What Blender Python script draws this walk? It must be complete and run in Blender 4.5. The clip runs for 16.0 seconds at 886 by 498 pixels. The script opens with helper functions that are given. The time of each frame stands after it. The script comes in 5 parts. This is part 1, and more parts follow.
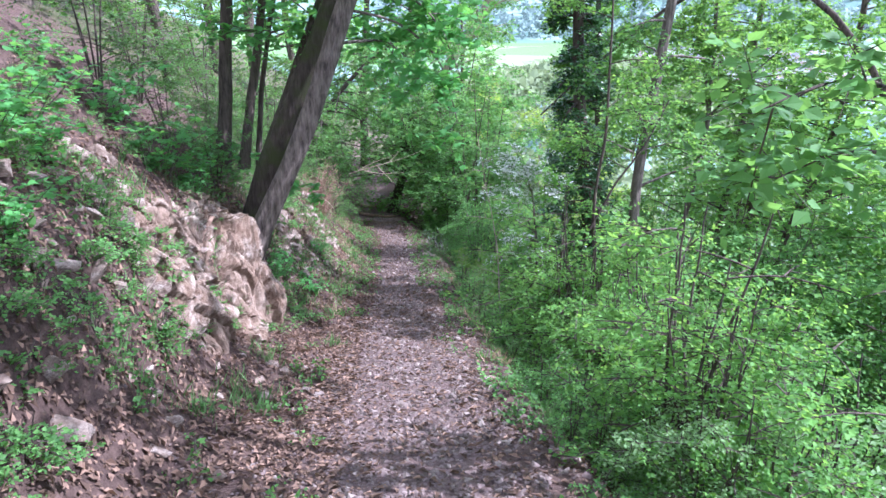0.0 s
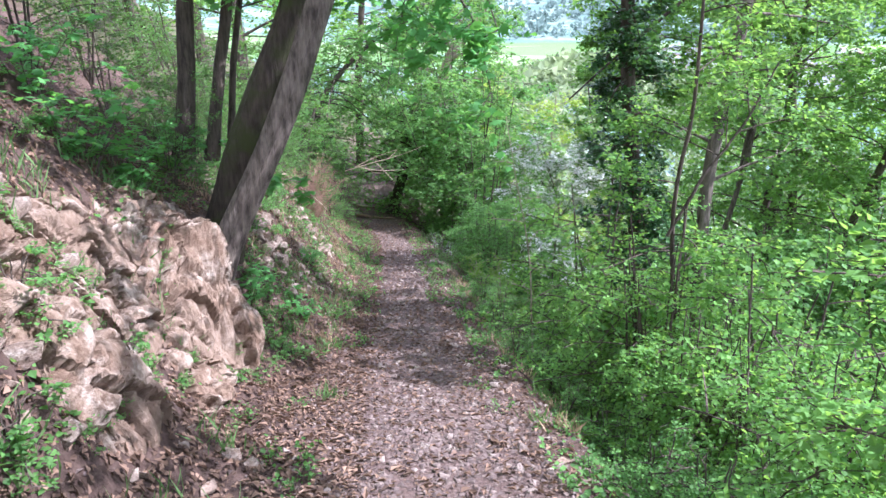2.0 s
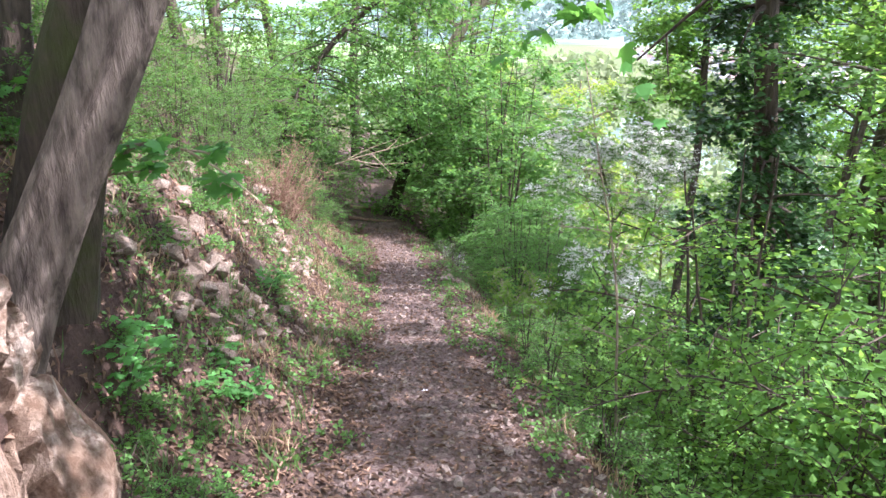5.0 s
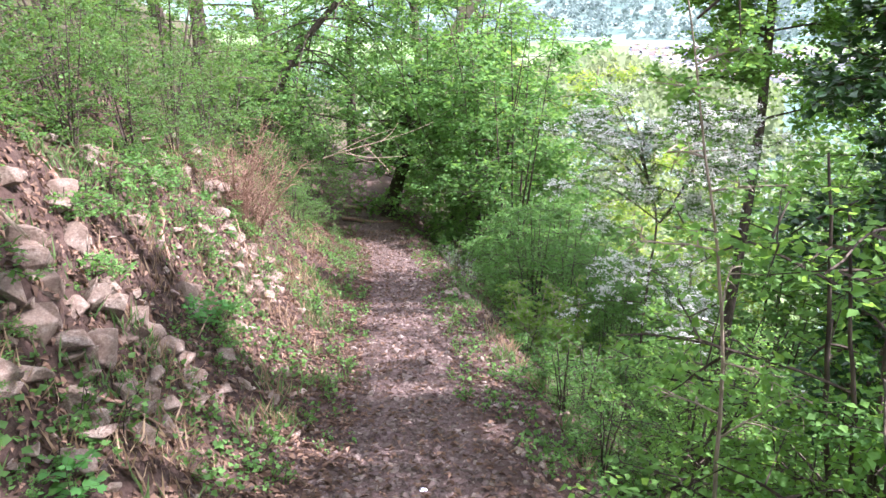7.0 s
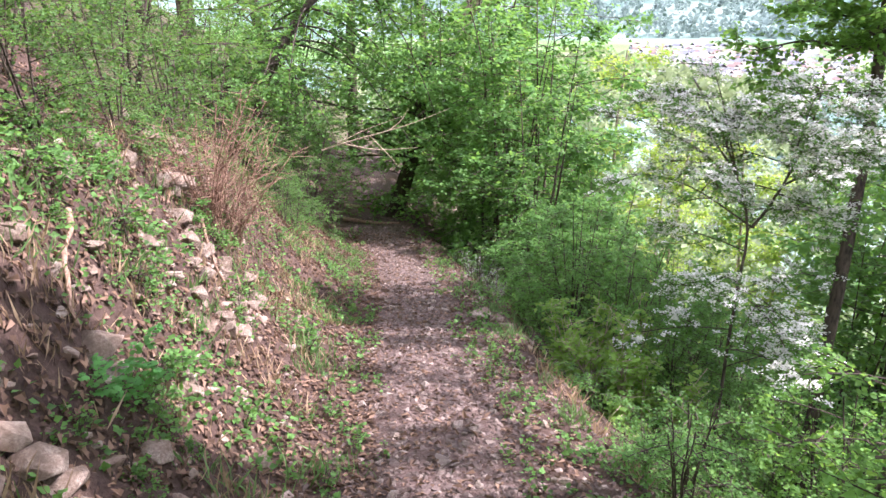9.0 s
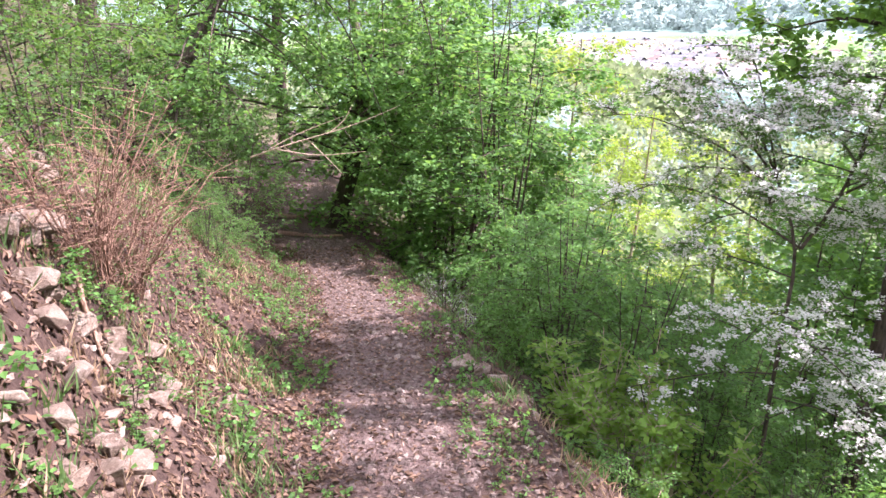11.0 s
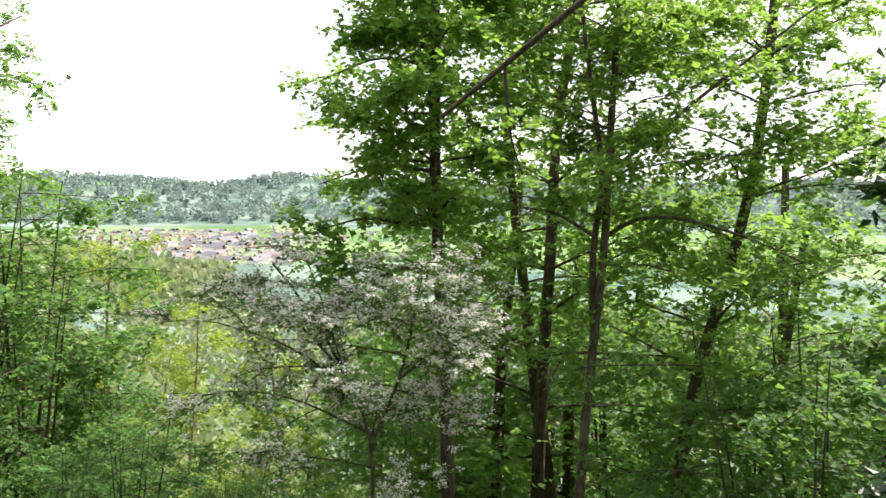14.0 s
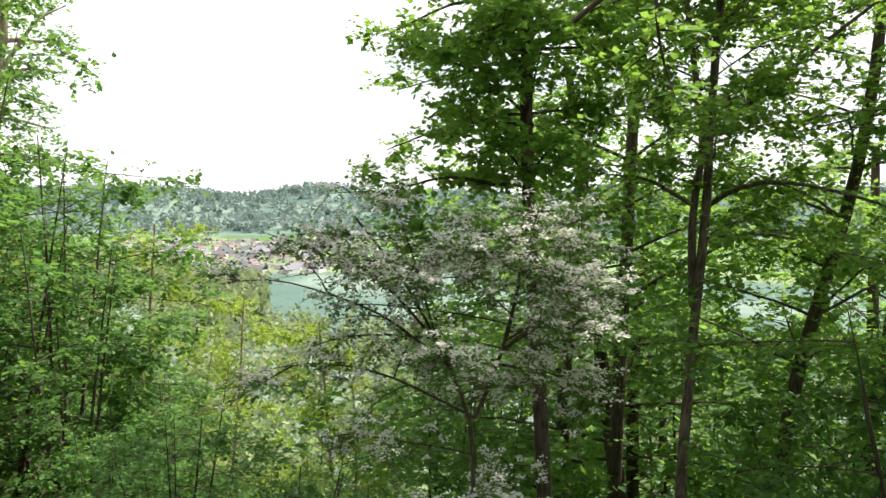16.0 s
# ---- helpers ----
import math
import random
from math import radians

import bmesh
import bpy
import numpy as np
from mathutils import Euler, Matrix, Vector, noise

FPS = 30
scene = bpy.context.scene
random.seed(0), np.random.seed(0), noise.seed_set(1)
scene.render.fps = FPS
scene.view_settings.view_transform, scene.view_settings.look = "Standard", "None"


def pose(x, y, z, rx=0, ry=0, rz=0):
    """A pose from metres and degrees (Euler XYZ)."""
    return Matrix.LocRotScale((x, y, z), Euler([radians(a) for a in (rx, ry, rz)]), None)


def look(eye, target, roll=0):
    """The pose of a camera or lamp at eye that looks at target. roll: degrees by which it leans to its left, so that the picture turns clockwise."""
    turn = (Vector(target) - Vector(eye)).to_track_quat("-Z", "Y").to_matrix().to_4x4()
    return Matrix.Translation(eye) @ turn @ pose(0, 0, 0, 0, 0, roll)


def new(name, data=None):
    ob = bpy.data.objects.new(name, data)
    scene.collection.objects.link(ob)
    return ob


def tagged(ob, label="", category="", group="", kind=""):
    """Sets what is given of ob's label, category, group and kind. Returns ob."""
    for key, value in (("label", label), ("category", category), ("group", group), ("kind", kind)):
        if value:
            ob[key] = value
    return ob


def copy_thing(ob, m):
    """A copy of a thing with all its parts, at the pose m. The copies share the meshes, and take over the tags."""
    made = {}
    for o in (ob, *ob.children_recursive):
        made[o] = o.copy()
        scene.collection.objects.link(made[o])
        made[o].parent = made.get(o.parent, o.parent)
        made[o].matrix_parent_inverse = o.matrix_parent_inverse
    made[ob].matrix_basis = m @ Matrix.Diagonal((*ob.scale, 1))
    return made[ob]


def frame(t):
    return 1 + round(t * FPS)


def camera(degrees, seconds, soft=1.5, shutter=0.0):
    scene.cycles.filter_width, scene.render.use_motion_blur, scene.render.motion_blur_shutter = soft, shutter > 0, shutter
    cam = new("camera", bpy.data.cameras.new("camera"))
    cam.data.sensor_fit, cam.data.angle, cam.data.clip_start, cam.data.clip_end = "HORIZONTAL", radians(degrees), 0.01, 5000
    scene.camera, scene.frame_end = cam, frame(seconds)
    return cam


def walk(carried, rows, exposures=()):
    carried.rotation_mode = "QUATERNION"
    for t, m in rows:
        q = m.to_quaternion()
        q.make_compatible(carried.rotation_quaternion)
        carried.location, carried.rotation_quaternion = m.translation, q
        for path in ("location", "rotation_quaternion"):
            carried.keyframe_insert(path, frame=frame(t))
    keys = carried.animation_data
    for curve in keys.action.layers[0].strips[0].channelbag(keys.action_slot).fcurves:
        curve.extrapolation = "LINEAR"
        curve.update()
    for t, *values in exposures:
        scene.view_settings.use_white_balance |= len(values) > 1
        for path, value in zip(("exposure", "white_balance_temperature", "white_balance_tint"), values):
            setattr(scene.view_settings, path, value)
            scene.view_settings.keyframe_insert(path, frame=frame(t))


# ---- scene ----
cam = camera(65.0, 16.0, soft=1.5, shutter=0.0)
PATH = [
    (0, pose(0.100, 0.940, 3.340, 70.66, 0, -0.00) @ pose(0, 0, 0, 0, 0, -0.04)),
    (0.5, pose(0.067, 1.333, 3.223, 70.69, 0, -0.12) @ pose(0, 0, 0, 0, 0, -0.13)),
    (1, pose(0.021, 1.758, 3.105, 70.65, 0, -0.29) @ pose(0, 0, 0, 0, 0, -0.20)),
    (1.5, pose(-0.063, 2.224, 2.963, 70.68, 0, -0.39) @ pose(0, 0, 0, 0, 0, -0.25)),
    (2, pose(-0.180, 2.703, 2.845, 70.68, 0, -0.45) @ pose(0, 0, 0, 0, 0, -0.20)),
    (2.5, pose(-0.254, 3.172, 2.718, 70.69, 0, -0.57) @ pose(0, 0, 0, 0, 0, -0.15)),
    (3, pose(-0.333, 3.681, 2.571, 70.61, 0, -0.57) @ pose(0, 0, 0, 0, 0, -0.05)),
    (3.5, pose(-0.361, 4.160, 2.431, 70.62, 0, -0.66) @ pose(0, 0, 0, 0, 0, 0.05)),
    (4, pose(-0.404, 4.670, 2.282, 70.71, 0, -0.68) @ pose(0, 0, 0, 0, 0, 0.10)),
    (4.2, pose(-0.422, 4.862, 2.217, 70.87, 0, -0.78) @ pose(0, 0, 0, 0, 0, 0.09)),
    (6.3, pose(-0.420, 6.629, 1.757, 70.67, 0, -0.53) @ pose(0, 0, 0, 0, 0, -0.22)),
    (6.5, pose(-0.422, 6.809, 1.697, 70.67, 0, -0.58) @ pose(0, 0, 0, 0, 0, -0.20)),
    (7, pose(-0.427, 7.251, 1.571, 70.67, 0, -0.51) @ pose(0, 0, 0, 0, 0, -0.20)),
    (7.5, pose(-0.460, 7.701, 1.458, 70.55, 0, -0.45) @ pose(0, 0, 0, 0, 0, -0.19)),
    (8, pose(-0.517, 8.112, 1.371, 70.58, 0, -0.45) @ pose(0, 0, 0, 0, 0, -0.15)),
    (8.5, pose(-0.574, 8.501, 1.276, 70.51, 0, -0.55) @ pose(0, 0, 0, 0, 0, -0.07)),
    (8.7, pose(-0.614, 8.641, 1.214, 70.57, 0, -0.50) @ pose(0, 0, 0, 0, 0, -0.16)),
    (10.8, pose(-0.926, 10.181, 0.948, 70.23, 0, -3.83) @ pose(0, 0, 0, 0, 0, -0.25)),
    (11, pose(-0.923, 10.281, 0.952, 70.19, 0, -6.27) @ pose(0, 0, 0, 0, 0, -0.28)),
    (11.5, pose(-0.870, 10.454, 0.932, 70.39, 0, -14.03) @ pose(0, 0, 0, 0, 0, -0.21)),
    (12, pose(-0.859, 10.549, 0.986, 72.73, 0, -20.89) @ pose(0, 0, 0, 0, 0, 0.02)),
    (12.5, pose(-0.901, 10.612, 1.009, 77.36, 0, -28.87) @ pose(0, 0, 0, 0, 0, 0.48)),
    (13, pose(-0.895, 10.631, 1.019, 81.60, 0, -35.43) @ pose(0, 0, 0, 0, 0, 0.68)),
    (13.5, pose(-0.888, 10.663, 1.014, 84.01, 0, -40.37) @ pose(0, 0, 0, 0, 0, 0.71)),
    (14, pose(-0.884, 10.714, 1.005, 85.54, 0, -43.12) @ pose(0, 0, 0, 0, 0, 0.75)),
    (14.5, pose(-0.849, 10.812, 0.933, 86.04, 0, -43.84) @ pose(0, 0, 0, 0, 0, 0.73)),
    (15, pose(-0.750, 10.959, 0.814, 86.03, 0, -43.89) @ pose(0, 0, 0, 0, 0, 0.67)),
    (15.5, pose(-0.745, 11.230, 0.689, 86.25, 0, -43.22) @ pose(0, 0, 0, 0, 0, 0.78)),
    (16, pose(-0.771, 11.540, 0.583, 86.31, 0, -40.68) @ pose(0, 0, 0, 0, 0, 0.59)),
]
walk(cam, PATH, exposures=[(0, 1.6, 4900, 28), (3.5, 1.78, 5450, 24), (6.5, 1.95, 5600, 32), (8.5, 1.78, 5700, 31), (11.3, 1.95, 5850, 38), (12.2, 2.08, 6000, 38), (13, 1.5, 6400, 24), (14, 1.02, 6500, 16), (16, 0.8, 6500, 12)])

# ---- light ----
SUN_AZ, SUN_EL = radians(90), radians(50)
world = bpy.data.worlds.new("sky")
scene.world = world
world.use_nodes = True
wn = world.node_tree
wn.nodes.clear()
sky = wn.nodes.new("ShaderNodeTexSky")
sky.sky_type, sky.sun_disc = "NISHITA", False
sky.sun_elevation, sky.sun_rotation = SUN_EL, SUN_AZ
sky.air_density, sky.dust_density = 1.2, 2.5
coord = wn.nodes.new("ShaderNodeTexCoord")
stretch = wn.nodes.new("ShaderNodeMapping")
stretch.inputs["Scale"].default_value = (1.0, 1.0, 4.0)
cloud = wn.nodes.new("ShaderNodeTexNoise")
cloud.inputs["Scale"].default_value, cloud.inputs["Detail"].default_value = 2.6, 6
ramp = wn.nodes.new("ShaderNodeValToRGB")
ramp.color_ramp.elements[0].position, ramp.color_ramp.elements[1].position = 0.33, 0.5
ramp.color_ramp.elements[0].color = (0.35, 0.35, 0.35, 1)
mixw = wn.nodes.new("ShaderNodeMix")
mixw.data_type = "RGBA"
mixw.inputs[7].default_value = (11.0, 11.2, 11.4, 1)
bgw = wn.nodes.new("ShaderNodeBackground")
bgw.inputs["Strength"].default_value = 0.085
outw = wn.nodes.new("ShaderNodeOutputWorld")
wn.links.new(coord.outputs["Generated"], stretch.inputs[0])
wn.links.new(stretch.outputs[0], cloud.inputs["Vector"])
wn.links.new(cloud.outputs[0], ramp.inputs[0])
wn.links.new(ramp.outputs[0], mixw.inputs[0])
wn.links.new(sky.outputs[0], mixw.inputs[6])
wn.links.new(mixw.outputs[2], bgw.inputs[0])
wn.links.new(bgw.outputs[0], outw.inputs[0])

sun = new("sun", bpy.data.lights.new("sun", "SUN"))
sun.data.energy, sun.data.angle, sun.data.color = 5.0, radians(0.6), (1.0, 0.93, 0.82)
sun_dir = Vector((math.sin(SUN_AZ) * math.cos(SUN_EL), math.cos(SUN_AZ) * math.cos(SUN_EL), math.sin(SUN_EL)))
sun.matrix_world = look(sun_dir * 50, (0, 0, 0))


# ---- materials ----
def material(name, rough=0.8, spec=0.3):
    m = bpy.data.materials.new(name)
    m.use_nodes = True
    b = m.node_tree.nodes["Principled BSDF"]
    b.inputs["Roughness"].default_value = rough
    b.inputs["Specular IOR Level"].default_value = spec
    return m, m.node_tree, b


def noise_node(nt, scale, detail=6, rough=0.6, vec=None):
    n = nt.nodes.new("ShaderNodeTexNoise")
    n.inputs["Scale"].default_value, n.inputs["Detail"].default_value = scale, detail
    n.inputs["Roughness"].default_value = rough
    if vec is not None:
        nt.links.new(vec, n.inputs["Vector"])
    return n.outputs[0]


def ramp_node(nt, fac, stops):
    r = nt.nodes.new("ShaderNodeValToRGB")
    e = r.color_ramp.elements
    while len(e) < len(stops):
        e.new(0.5)
    for k, (p, c) in enumerate(stops):
        e[k].position, e[k].color = p, (*c, 1)
    nt.links.new(fac, r.inputs[0])
    return r.outputs[0]


def mix_node(nt, fac, a, b, blend="MIX"):
    m = nt.nodes.new("ShaderNodeMix")
    m.data_type, m.blend_type = "RGBA", blend
    if isinstance(fac, float):
        m.inputs[0].default_value = fac
    else:
        nt.links.new(fac, m.inputs[0])
    for k, v in ((6, a), (7, b)):
        if isinstance(v, tuple):
            m.inputs[k].default_value = (*v, 1)
        else:
            nt.links.new(v, m.inputs[k])
    return m.outputs[2]


def bump_node(nt, b, height, strength=0.5, dist=0.02):
    n = nt.nodes.new("ShaderNodeBump")
    n.inputs["Strength"].default_value, n.inputs["Distance"].default_value = strength, dist
    nt.links.new(height, n.inputs["Height"])
    nt.links.new(n.outputs[0], b.inputs["Normal"])


def place_vec(nt):
    return nt.nodes.new("ShaderNodeTexCoord").outputs["Object"]


def leaf_material(name, dark, light, through_col, share=0.42, rough=0.6):
    m, nt, b = material(name, rough, 0.22)
    rnd = nt.nodes.new("ShaderNodeNewGeometry").outputs["Random Per Island"]
    obr = nt.nodes.new("ShaderNodeObjectInfo").outputs["Random"]
    col = ramp_node(nt, rnd, [(0.0, dark), (0.75, light), (1.0, tuple(min(1, c * 1.35) for c in light))])
    hsv = nt.nodes.new("ShaderNodeHueSaturation")
    mp = nt.nodes.new("ShaderNodeMapRange")
    mp.inputs[3].default_value, mp.inputs[4].default_value = 0.75, 1.25
    nt.links.new(obr, mp.inputs[0])
    nt.links.new(mp.outputs[0], hsv.inputs["Value"])
    nt.links.new(col, hsv.inputs["Color"])
    nt.links.new(hsv.outputs[0], b.inputs["Base Color"])
    tr = nt.nodes.new("ShaderNodeBsdfTranslucent")
    tr.inputs[0].default_value = (*through_col, 1)
    mx = nt.nodes.new("ShaderNodeMixShader")
    mx.inputs[0].default_value = share
    nt.links.new(b.outputs[0], mx.inputs[1])
    nt.links.new(tr.outputs[0], mx.inputs[2])
    nt.links.new(mx.outputs[0], nt.nodes["Material Output"].inputs[0])
    return m


LEAF_SHRUB = leaf_material("shrub leaf", (0.035, 0.09, 0.024), (0.105, 0.225, 0.055), (0.22, 0.41, 0.07), 0.45)
LEAF_DEEP = leaf_material("deep green leaf", (0.03, 0.075, 0.02), (0.09, 0.185, 0.045), (0.17, 0.31, 0.05), 0.4)
LEAF_FRESH = leaf_material("fresh leaf", (0.05, 0.13, 0.028), (0.135, 0.275, 0.06), (0.29, 0.49, 0.07), 0.5)
LEAF_BRIGHT = leaf_material("pale narrow leaf", (0.10, 0.19, 0.06), (0.22, 0.34, 0.14), (0.33, 0.48, 0.15), 0.5)
LEAF_MAPLE = leaf_material("maple leaf", (0.045, 0.14, 0.035), (0.10, 0.27, 0.07), (0.20, 0.46, 0.07), 0.48)
LEAF_IVY = leaf_material("ivy leaf", (0.018, 0.05, 0.016), (0.045, 0.10, 0.03), (0.05, 0.12, 0.02), 0.2, 0.3)
LEAF_YELLOW = leaf_material("yellow green leaf", (0.14, 0.24, 0.03), (0.28, 0.38, 0.06), (0.42, 0.55, 0.06), 0.5)
LEAF_LIME = leaf_material("lime green leaf", (0.09, 0.18, 0.03), (0.19, 0.33, 0.06), (0.32, 0.5, 0.07), 0.5)
LEAF_GREY = leaf_material("grey leaf", (0.16, 0.19, 0.15), (0.34, 0.37, 0.32), (0.25, 0.3, 0.2), 0.25, 0.8)
LEAF_DRY = leaf_material("dry leaf litter", (0.04, 0.024, 0.016), (0.19, 0.122, 0.082), (0.25, 0.15, 0.08), 0.12, 0.8)
BLADE = leaf_material("grass blade", (0.04, 0.09, 0.025), (0.11, 0.18, 0.06), (0.16, 0.28, 0.07), 0.35)
BLADE_DRY = leaf_material("dry grass", (0.22, 0.145, 0.08), (0.42, 0.31, 0.19), (0.35, 0.25, 0.14), 0.3)
PETAL = leaf_material("white blossom", (0.74, 0.72, 0.66), (0.82, 0.80, 0.76), (0.85, 0.83, 0.78), 0.5, 0.8)


def bark_material(name, dark, light, scale=1.0, moss=None):
    m, nt, b = material(name, 0.9, 0.2)
    v = nt.nodes.new("ShaderNodeMapping")
    v.inputs["Scale"].default_value = (27 * scale, 27 * scale, 4 * scale)
    nt.links.new(place_vec(nt), v.inputs[0])
    n1 = noise_node(nt, 1.0, 5, 0.65, v.outputs[0])
    n2 = noise_node(nt, 7 * scale, 4, 0.6, place_vec(nt))
    col = ramp_node(nt, n1, [(0.36, dark), (0.62, light)])
    col = mix_node(nt, 0.35, col, ramp_node(nt, n2, [(0.3, dark), (0.7, light)]))
    if moss:
        col = mix_node(nt, ramp_node(nt, noise_node(nt, 3.0, 5, 0.6, place_vec(nt)), [(0.45, (0, 0, 0)), (0.6, (1, 1, 1))]), col, moss)
    nt.links.new(col, b.inputs["Base Color"])
    bump_node(nt, b, n1, 0.9, 0.025)
    return m


BARK = bark_material("ridged grey bark", (0.03, 0.023, 0.018), (0.215, 0.175, 0.14))
BARK_MOSS = bark_material("dark mossy bark", (0.022, 0.018, 0.014), (0.085, 0.066, 0.048), 1.0, (0.045, 0.052, 0.018))
BARK_DARK = bark_material("dark bark", (0.03, 0.024, 0.02), (0.13, 0.10, 0.075), 1.4)
BARK_PALE = bark_material("pale bark", (0.17, 0.13, 0.10), (0.42, 0.34, 0.25), 1.2)
TWIG_DRY = bark_material("dead pale twig", (0.26, 0.19, 0.12), (0.52, 0.42, 0.30), 3.0)
TWIG_RED = bark_material("dry reddish twig", (0.15, 0.09, 0.06), (0.34, 0.21, 0.145), 3.0)
ROOT = bark_material("weathered root", (0.16, 0.09, 0.06), (0.40, 0.27, 0.19), 2.0)


def stone_material(name, dark, mid, light, speck=(0.4, 0.62, 0.75)):
    m, nt, b = material(name, 0.9, 0.2)
    p = place_vec(nt)
    n1, n2, n3 = noise_node(nt, 3.5, 8, 0.65, p), noise_node(nt, 22, 8, 0.7, p), noise_node(nt, 90, 4, 0.7, p)
    obr = nt.nodes.new("ShaderNodeObjectInfo").outputs["Random"]
    col = ramp_node(nt, n1, [(0.28, dark), (0.5, mid), (0.68, light)])
    col = mix_node(nt, ramp_node(nt, n2, [(speck[0], (0, 0, 0)), (speck[1], (speck[2],) * 3)]), col, dark)
    col = mix_node(nt, obr, col, mix_node(nt, 0.5, col, mid), "MIX")
    nt.links.new(col, b.inputs["Base Color"])
    add = nt.nodes.new("ShaderNodeMath")
    nt.links.new(n2, add.inputs[0])
    nt.links.new(n3, add.inputs[1])
    bump_node(nt, b, add.outputs[0], 0.7, 0.03)
    return m


ROCK = stone_material("pale limestone", (0.11, 0.07, 0.048), (0.33, 0.25, 0.19), (0.60, 0.52, 0.43))
CLIFF = stone_material("cream limestone cliff", (0.10, 0.058, 0.034), (0.27, 0.195, 0.14), (0.58, 0.5, 0.41), (0.4, 0.58, 0.85))
PEBBLE = stone_material("path stone", (0.17, 0.12, 0.10), (0.36, 0.29, 0.24), (0.52, 0.46, 0.40))


def gravel_material():
    m, nt, b = material("mixed gravel", 0.9, 0.2)
    rnd = nt.nodes.new("ShaderNodeNewGeometry").outputs["Random Per Island"]
    col = ramp_node(nt, rnd, [(0.0, (0.05, 0.034, 0.028)), (0.5, (0.115, 0.082, 0.07)), (0.85, (0.15, 0.112, 0.092)), (1.0, (0.28, 0.225, 0.185))])
    col = mix_node(nt, 0.3, col, ramp_node(nt, noise_node(nt, 60, 4, 0.7, place_vec(nt)), [(0.35, (0.06, 0.042, 0.036)), (0.65, (0.24, 0.19, 0.165))]))
    nt.links.new(col, b.inputs["Base Color"])
    return m


GRAVEL = gravel_material()


def ground_material():
    m, nt, b = material("woodland ground", 0.95, 0.15)
    p = place_vec(nt)
    n1, n2, n3 = noise_node(nt, 0.9, 6, 0.6, p), noise_node(nt, 9, 8, 0.7, p), noise_node(nt, 60, 6, 0.75, p)
    vor = nt.nodes.new("ShaderNodeTexVoronoi")
    vor.inputs["Scale"].default_value, vor.inputs["Randomness"].default_value = 34, 1
    nt.links.new(p, vor.inputs["Vector"])
    soil = ramp_node(nt, n2, [(0.3, (0.03, 0.017, 0.013)), (0.52, (0.066, 0.04, 0.03)), (0.72, (0.155, 0.1, 0.076))])
    soil = mix_node(nt, 0.35, soil, ramp_node(nt, n3, [(0.3, (0.04, 0.024, 0.018)), (0.7, (0.21, 0.15, 0.12))]))
    trail = mix_node(nt, ramp_node(nt, vor.outputs["Distance"], [(0.25, (0.8, 0.8, 0.8)), (0.5, (0, 0, 0))]),
                     ramp_node(nt, n3, [(0.3, (0.065, 0.043, 0.037)), (0.7, (0.15, 0.103, 0.087))]), (0.19, 0.143, 0.122))
    trail = mix_node(nt, ramp_node(nt, n1, [(0.35, (0, 0, 0)), (0.65, (0.55, 0.55, 0.55))]), trail, (0.15, 0.10, 0.08))
    under = ramp_node(nt, n2, [(0.35, (0.035, 0.05, 0.018)), (0.6, (0.09, 0.075, 0.04)), (0.75, (0.07, 0.12, 0.03))])
    a1 = nt.nodes.new("ShaderNodeAttribute")
    a1.attribute_name = "trail"
    a2 = nt.nodes.new("ShaderNodeAttribute")
    a2.attribute_name = "slope"
    col = mix_node(nt, a1.outputs["Fac"], soil, trail)
    col = mix_node(nt, a2.outputs["Fac"], col, under)
    nt.links.new(col, b.inputs["Base Color"])
    add = nt.nodes.new("ShaderNodeMath")
    nt.links.new(n2, add.inputs[0])
    nt.links.new(n3, add.inputs[1])
    bump_node(nt, b, add.outputs[0], 0.8, 0.03)
    return m


def far_material():
    m, nt, b = material("valley land", 0.95, 0.1)
    p = place_vec(nt)
    fields = nt.nodes.new("ShaderNodeTexVoronoi")
    fields.inputs["Scale"].default_value = 0.0042
    nt.links.new(p, fields.inputs["Vector"])
    meadow = ramp_node(nt, fields.outputs["Color"], [(0.25, (0.10, 0.18, 0.06)), (0.5, (0.14, 0.24, 0.08)), (0.8, (0.2, 0.26, 0.13))])
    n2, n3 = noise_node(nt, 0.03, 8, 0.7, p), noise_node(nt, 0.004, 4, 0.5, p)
    # wood tones are lifted and blued to carry the haze over far hills
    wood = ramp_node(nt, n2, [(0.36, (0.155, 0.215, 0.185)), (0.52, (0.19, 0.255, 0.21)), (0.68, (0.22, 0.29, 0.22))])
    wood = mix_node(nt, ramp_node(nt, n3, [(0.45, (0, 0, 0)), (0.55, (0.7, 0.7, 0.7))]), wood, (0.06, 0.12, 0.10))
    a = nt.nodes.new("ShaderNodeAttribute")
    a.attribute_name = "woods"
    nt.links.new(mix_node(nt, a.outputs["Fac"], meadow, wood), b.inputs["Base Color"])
    bump_node(nt, b, n2, 0.6, 8.0)
    return m


GROUND, FAR = ground_material(), far_material()


def plain_material(name, colour, spread=0.15, rough=0.85, scale=1.0):
    m, nt, b = material(name, rough)
    lo, hi = tuple(c * (1 - spread) for c in colour), tuple(min(1, c * (1 + spread)) for c in colour)
    nt.links.new(ramp_node(nt, noise_node(nt, scale, 5, 0.6, place_vec(nt)), [(0.35, lo), (0.65, hi)]), b.inputs["Base Color"])
    return m


